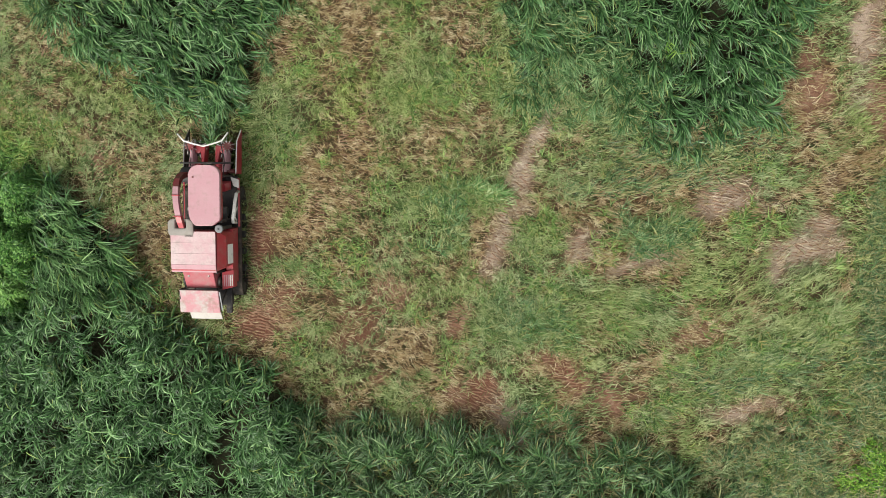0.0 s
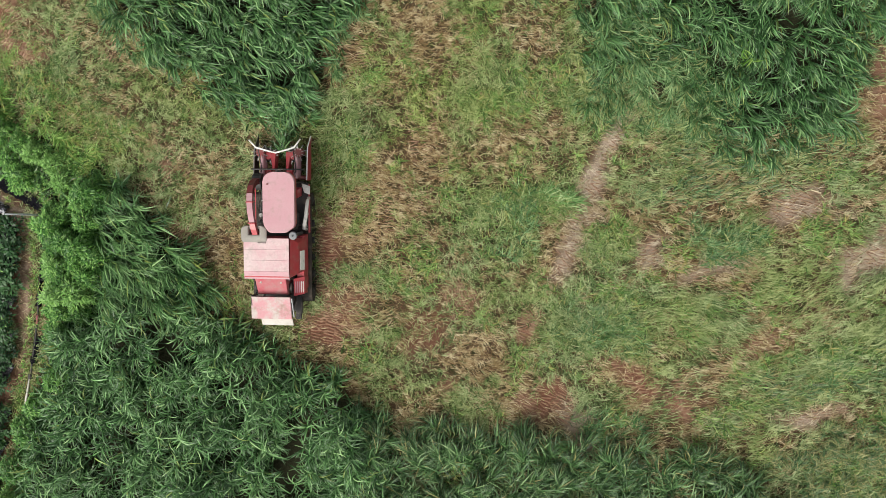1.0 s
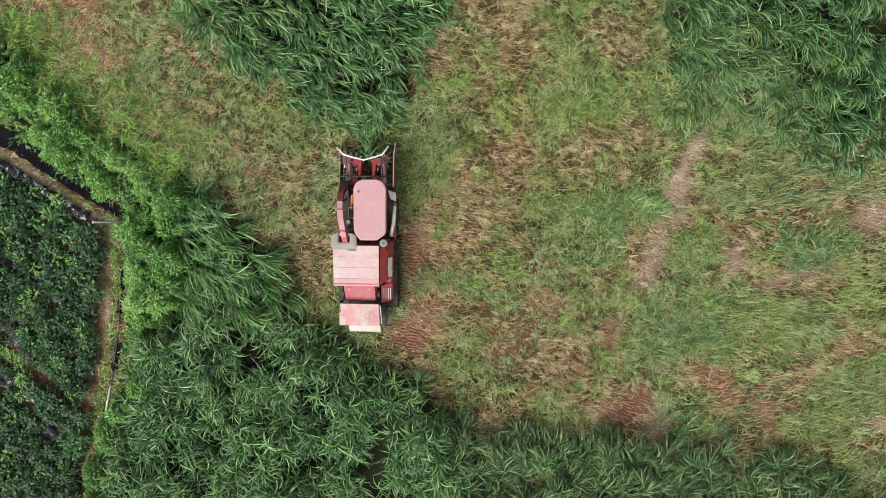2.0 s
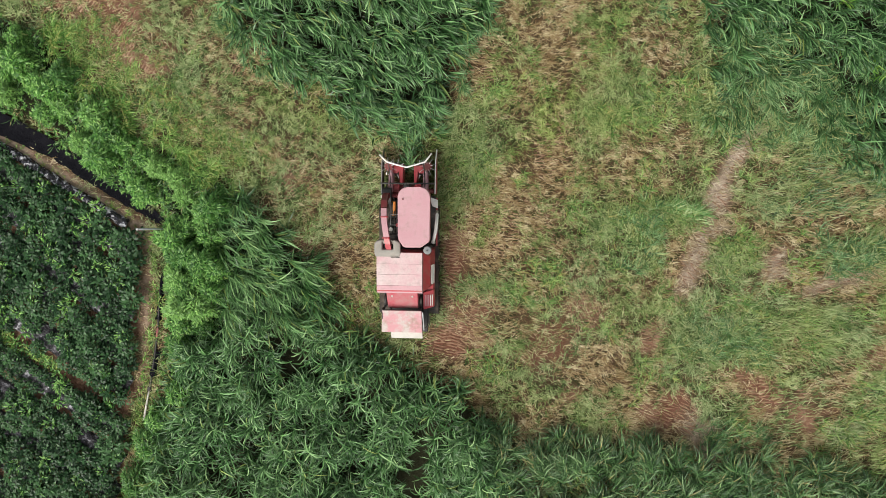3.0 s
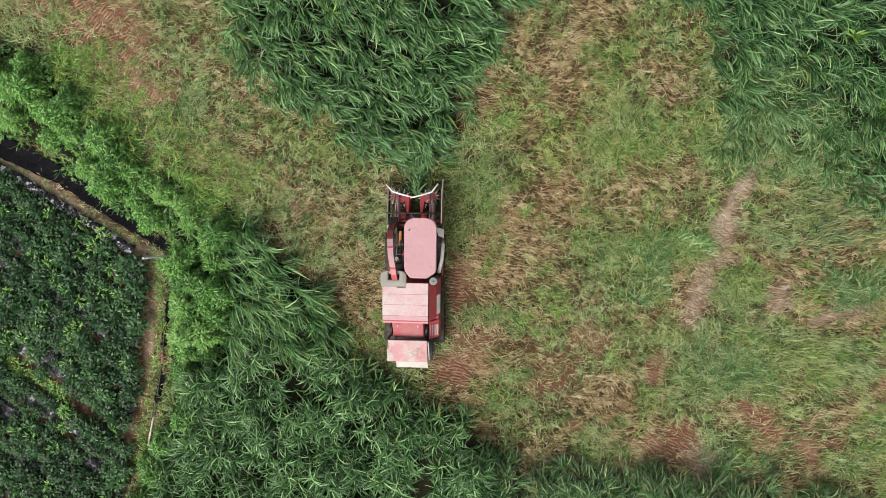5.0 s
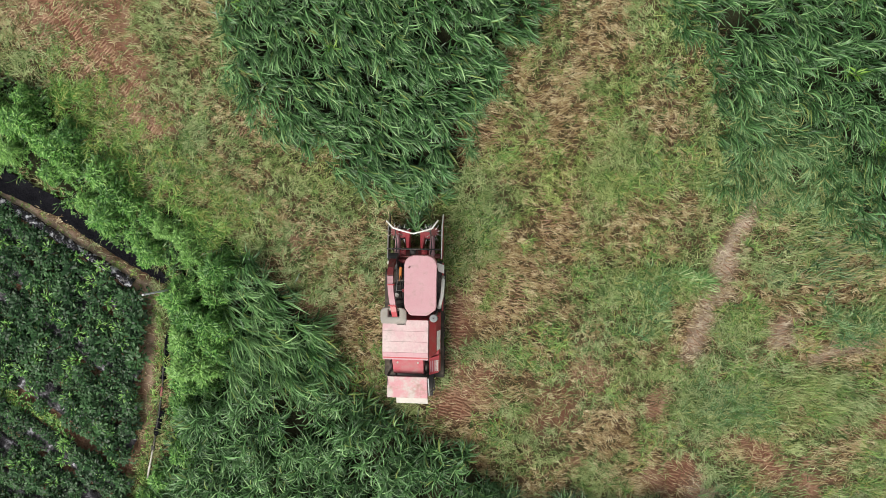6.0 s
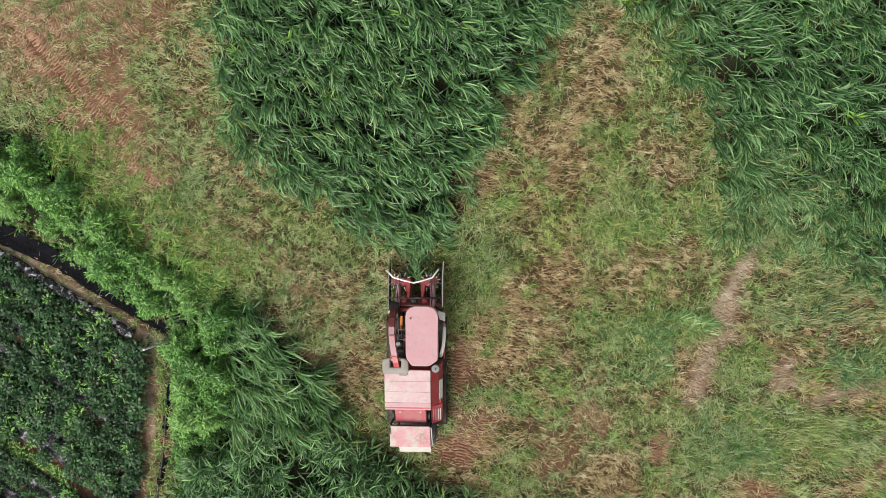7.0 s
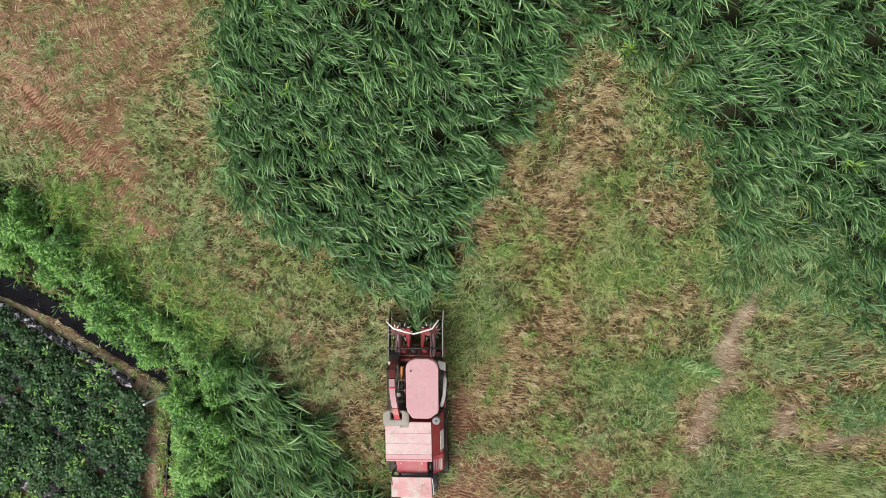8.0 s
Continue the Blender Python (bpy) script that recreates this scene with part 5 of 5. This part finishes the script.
def stalks(n, spread, height, seed):
    r = np.random.default_rng(seed)
    bms = []
    for k in range(n):
        a, d = r.uniform(0, 6.28), r.uniform(0.2, 0.75) * spread
        tip = (math.cos(a) * d, math.sin(a) * d, height * r.uniform(0.55, 0.85))
        bms.append(tube([(0, 0, 0), (tip[0] * 0.35, tip[1] * 0.35, tip[2] * 0.55), tip], 0.010, 5))
    return joined(*bms)


def plant(name, label, category, group, n, spread, height, length, width, material, seed, stems=6, rosette=False, **more):
    p = thing(name, label, category, group)
    part("stem", stalks(stems, spread, height, seed), M["stem"], p)
    v, q = leaf_cloud(n, spread, height, length, width, seed, **more)
    bulk("foliage", v, [q], M[material], p)
    return p


bushes = [plant("weed_bush", "bright green leafy weed bush beside the plastic lined edge", "bush", "leafy weeds along the field edge", 1150 + 120 * k, 0.66, 1.05 + 0.1 * k, 0.145, 0.042, "weed", 200 + k, 9)
          for k in range(3)]
SPOTS = [(-9.9, 3.3), (-11.6, 4.7), (-12.4, 5.5), (-7.7, -0.4), (-7.6, -1.1), (-7.7, -1.9), (-8.9, 2.6), (-7.9, 2.1), (-14.0, 6.2), (-12.0, 4.95), (-12.8, 5.4), (-10.7, 3.15), (-11.3, 4.1), (-9.15, 2.15), (-8.45, 2.3), (-7.6, 1.5), (-7.5, -1.55), (-7.4, -0.2), (-7.55, 0.6), (-8.85, -6.15),
         (-8.6, -5.3), (-7.85, -3.1), (-12.6, 6.2), (-10.0, 2.65), (-8.0, -4.5), (-9.4, -7.4), (-13.6, 5.9), (-11.9, 4.0), (-13.0, 4.6), (-7.75, -0.9), (-7.9, 0.2), (-7.8, -2.3),
         (-11.2, 5.0), (-9.5, 3.0), (-14.4, 6.6), (-14.2, 5.6), (-15.2, 6.2), (-8.8, 1.7), (-7.0, 0.9), (-10.3, 3.9), (-15.8, 7.2), (-9.6, -8.4), (-7.2, -0.9), (-6.9, 0.3), (-7.0, -0.35), (-6.8, -1.3), (-7.1, -1.8), (-6.7, 1.3), (-6.65, -0.7), (-7.2, -2.4)]
for k, (x, y) in enumerate(SPOTS):
    r = np.random.default_rng(900 + k)
    m = pose(x, y, 0, 0, 0, r.uniform(0, 360))
    if k < 3:
        bushes[k].matrix_basis = m
    else:
        b = copy_thing(bushes[k % 3], m)
        sc = r.uniform(0.65, 1.1)
        b.scale = (sc, sc, sc)

shoots = [plant("weed_shoot", "yellow green young weed shoot standing above dark grass", "weed", "young weeds among the grass", 18, 0.13, 1.1, 0.28, 0.045, "shoot", 300 + k, 3, low=0.6, rise=0.7)
          for k in range(2)]
YOUNG = [(-5.2, 10.6), (-4.8, 12.0), (-2.2, 11.7), (-4.7, 11.4), (-5.9, 8.9), (-4.3, 9.3), (12.0, 5.3), (12.2, 5.0), (5.2, 10.2), (11.2, 7.0), (13.0, 9.6), (-1.2, 9.9), (-3.2, 7.6)]
for k, (x, y) in enumerate(YOUNG):
    m = pose(x, y, 0, 0, 0, 77 * k)
    if k < 2:
        shoots[k].matrix_basis = m
    else:
        copy_thing(shoots[k % 2], m)

corner_bush = plant("weed_bush", "low yellow green leafy patch at the field corner", "bush", "leafy weeds along the field edge", 2400, 1.5, 0.45, 0.11, 0.04, "lime", 330, 9)
corner_bush.matrix_basis = pose(18.4, -6.6, 0)
b = copy_thing(corner_bush, pose(19.6, -5.2, 0, 0, 0, 100))
b = copy_thing(corner_bush, pose(18.0, -8.6, 0, 0, 0, 200))

# ---- the crop beds under plastic film ----
ALONG, ACROSS = Vector((0.856, -0.517, 0)), Vector((-0.517, -0.856, 0))
START = Vector((-13.24, 2.85, 0))
rr = np.random.default_rng(41)


def strip(name, a, b, wide, high, material, seed, cuts=26):
    """A long mound of film from a to b, wrinkled, with its edges on the ground."""
    n = np.random.default_rng(seed)
    a, b = Vector(a), Vector(b)
    d = (b - a).normalized()
    w = Vector((-d.y, d.x, 0))
    vs, fs = [], []
    prof = ((-0.5, 0.004), (-0.42, 0.7), (-0.2, 0.95), (0.0, 1.0), (0.2, 0.95), (0.42, 0.7), (0.5, 0.004))
    for i in range(cuts + 1):
        c = a.lerp(b, i / cuts)
        for u, z in prof:
            vs.append(c + w * (u * wide + n.normal(0, 0.02)) + Vector((0, 0, 0.012 + z * high + abs(n.normal(0, 0.012)))))
    k = len(prof)
    for i in range(cuts):
        for j in range(k - 1):
            fs.append((i * k + j, i * k + j + 1, (i + 1) * k + j + 1, (i + 1) * k + j))
    return bulk(name, np.array([tuple(v) for v in vs]), [np.array(fs)], material)


beds = []
for k in range(11):
    d0 = 0.0 if k == 0 else 0.62 + 0.96 * (k - 1) + (0.34 if k > 5 else 0)
    mid = START + ACROSS * d0
    right = -9.25 - 0.08 * k
    s1 = (right - mid.x) / ALONG.x
    s0 = (-17.5 - mid.x) / ALONG.x
    while not inside(CROP, np.array([(mid + ALONG * s1).x]), np.array([(mid + ALONG * s1).y]))[0] and s1 > s0 + 1:
        s1 -= 0.1
    a, b = mid + ALONG * s0, mid + ALONG * s1
    if a.y < -13 and b.y < -13:
        continue
    beds.append((a, b))
    tagged(strip("mulch_bed", a, b, 0.72 if k else 0.30, 0.16 if k else 0.20, M["old_bed" if k else "bed"], 60 + k, 40), "black plastic mulch film over a raised crop bed", "mulch bed", "mulched beds")

vars_crop = [plant("crop_plant", "dark blue green leafy crop plant growing through mulch film", "crop plant", "crop plants in rows", 120 + 20 * k, 0.35, 0.44, 0.125, 0.066, "crop", 400 + k, 4)
             for k in range(4)]
weedy = plant("crop_weed", "light green weed between the crop rows", "weed", "weeds in the crop field", 40, 0.22, 0.5, 0.15, 0.05, "weed", 410, 3)
count = 0
for a, b in beds[1:]:
    length = (b - a).length
    for row in (-0.26, 0.26):
        s = 0.2 + rr.uniform(0, 0.3)
        while s < length + 1.2:
            p = a + ALONG * s + ACROSS * (row + rr.normal(0, 0.05))
            s += rr.uniform(0.28, 0.42)
            if not inside(CROP, np.array([p.x + 0.12]), np.array([p.y + 0.05]))[0]:
                continue
            if p.x < -14.6 or p.y < -8.4 or p.y > 4.6 or count >= 300:
                continue
            if rr.random() < 0.10 or lattice(np.array([p.x]), np.array([p.y]), 0.8, 163)[0] > 0.84:
                continue
            m = pose(p.x, p.y, 0.12, rr.uniform(-8, 8), rr.uniform(-8, 8), rr.uniform(0, 360))
            if count < 4:
                vars_crop[count].matrix_basis = m
                c = vars_crop[count]
            else:
                c = copy_thing(vars_crop[rr.integers(0, 4)], m)
            sc = rr.uniform(0.62, 1.28)
            c.scale = (sc, sc, sc)
            count += 1
for j in range(6):
    p = beds[0][0].lerp(beds[0][1], 0.3 + 0.11 * j) + ACROSS * rr.uniform(0.14, 0.3)
    c = copy_thing(vars_crop[j % 4], pose(p.x, p.y, 0.05, 0, 0, rr.uniform(0, 360)))
    c.scale = (0.6, 0.6, 0.6)
mid = START + ACROSS * (0.62 + 0.96 * 4.5 + 0.17)
furrow = [mid - ALONG * 6 - ACROSS * 0.16, mid + ALONG * 4.6 - ACROSS * 0.16, mid + ALONG * 4.6 + ACROSS * 0.16, mid - ALONG * 6 + ACROSS * 0.16]
furrow = inside([(q.x, q.y) for q in furrow], gx, gy) * crop
stand("furrow_grass", "pale yellow green grass growing in a furrow", furrow, 60, 0.28, 6, 0.24, 0.022, 10, 80, M["fringe"], pale=0.3, rise0=0.8, droop=1.0, clump=1.6, tone=0.6)
for j in range(34):
    p = mid + ALONG * (-1.2 + 0.18 * j) + ACROSS * rr.normal(0, 0.06)
    if inside(CROP, np.array([p.x + 0.2]), np.array([p.y]))[0]:
        c = copy_thing(weedy, pose(p.x, p.y, 0, 0, 0, rr.uniform(0, 360)))
        c.scale = (0.8, 0.8, rr.uniform(0.4, 0.7))
for k in range(64):
    x, y = rr.uniform(-14.2, -9.6), rr.uniform(-8, 2)
    if not inside(CROP, np.array([x]), np.array([y]))[0]:
        continue
    m = pose(x, y, 0.12, 0, 0, rr.uniform(0, 360))
    if k == 0:
        weedy.matrix_basis = m
    else:
        copy_thing(weedy, m)

# ---- black film along the edge, pole, pipe ----
upper = [(-18.0, 6.7), (-15.8, 5.3), (-13.55, 4.12), (-11.8, 3.2), (-10.0, 2.1), (-8.8, 1.25), (-8.3, 0.75)]
lower = [(-18.0, 5.95), (-15.8, 4.65), (-13.62, 3.38), (-11.87, 2.62), (-10.1, 1.50), (-9.0, 0.86), (-8.5, 0.62)]
vs, fs = [], []
nf = np.random.default_rng(5)
U, L = np.array(upper), np.array(lower)
tt = np.linspace(0, len(upper) - 1, 70)
for t in tt:
    u = np.array([np.interp(t, range(len(U)), U[:, k]) for k in (0, 1)])
    l = np.array([np.interp(t, range(len(L)), L[:, k]) for k in (0, 1)])
    for j, z in zip(np.linspace(0, 1, 7), (0.12, 0.09, 0.06, 0.04, 0.03, 0.05, 0.03)):
        p = u * (1 - j) + l * j
        vs.append((p[0] + nf.normal(0, 0.015), p[1] + nf.normal(0, 0.015), z + 0.02 + abs(nf.normal(0, 0.015))))
for i in range(len(tt) - 1):
    for j in range(6):
        fs.append((i * 7 + j, i * 7 + j + 1, (i + 1) * 7 + j + 1, (i + 1) * 7 + j))
tagged(bulk("barrier_film", np.array(vs), [np.array(fs)], M["film"]), "black plastic film barrier lying along the field edge", "plastic film")

pole = thing("metal_pole", "thin galvanised metal pole standing at the field corner", "pole")
part("shaft", tube([(0, 0, 0), (-0.02, 0.2, 2.5)], 0.028, 10), M["galv"], pole, "", True)
part("cap", drum((-0.02, 0.2, 2.495), (-0.02, 0.2, 2.53), 0.033, 10), M["galv"], pole)
pole.matrix_basis = pose(-8.18, 0.5, 0)

pipe = thing("drip_pipe", "black irrigation pipe with red and white sections on bare edge", "pipe")
part("pipe", tube([(-8.52, -1.15, 0.10), (-8.60, -2.0, 0.12), (-8.66, -2.6, 0.10), (-8.80, -3.5, 0.09), (-9.0, -4.55, 0.08)], 0.032, 8), M["black"], pipe, "", True)
part("red_sleeve", tube([(-8.655, -2.55, 0.105), (-8.70, -2.85, 0.10)], 0.037, 8), M["worn"], pipe, "red sleeve", True)
part("white_end", tube([(-8.99, -4.5, 0.085), (-9.06, -4.8, 0.09), (-9.2, -5.5, 0.12)], 0.033, 8), M["white"], pipe, "dirty white pipe end", True)
part("joint", drum((-8.985, -4.42, 0.085), (-9.0, -4.56, 0.085), 0.065, 10), M["black"], pipe)
flap = strip("barrier_film", (-8.45, -0.9, 0), (-8.62, -2.3, 0), 0.16, 0.12, M["film"], 77, 12)
tagged(flap, "narrow torn strip of black film beside the pipe", "plastic film")
flap = strip("barrier_film", (-8.72, -3.3, 0), (-8.9, -4.1, 0), 0.22, 0.10, M["film"], 78, 10)
tagged(flap, "narrow torn strip of black film beside the pipe", "plastic film")
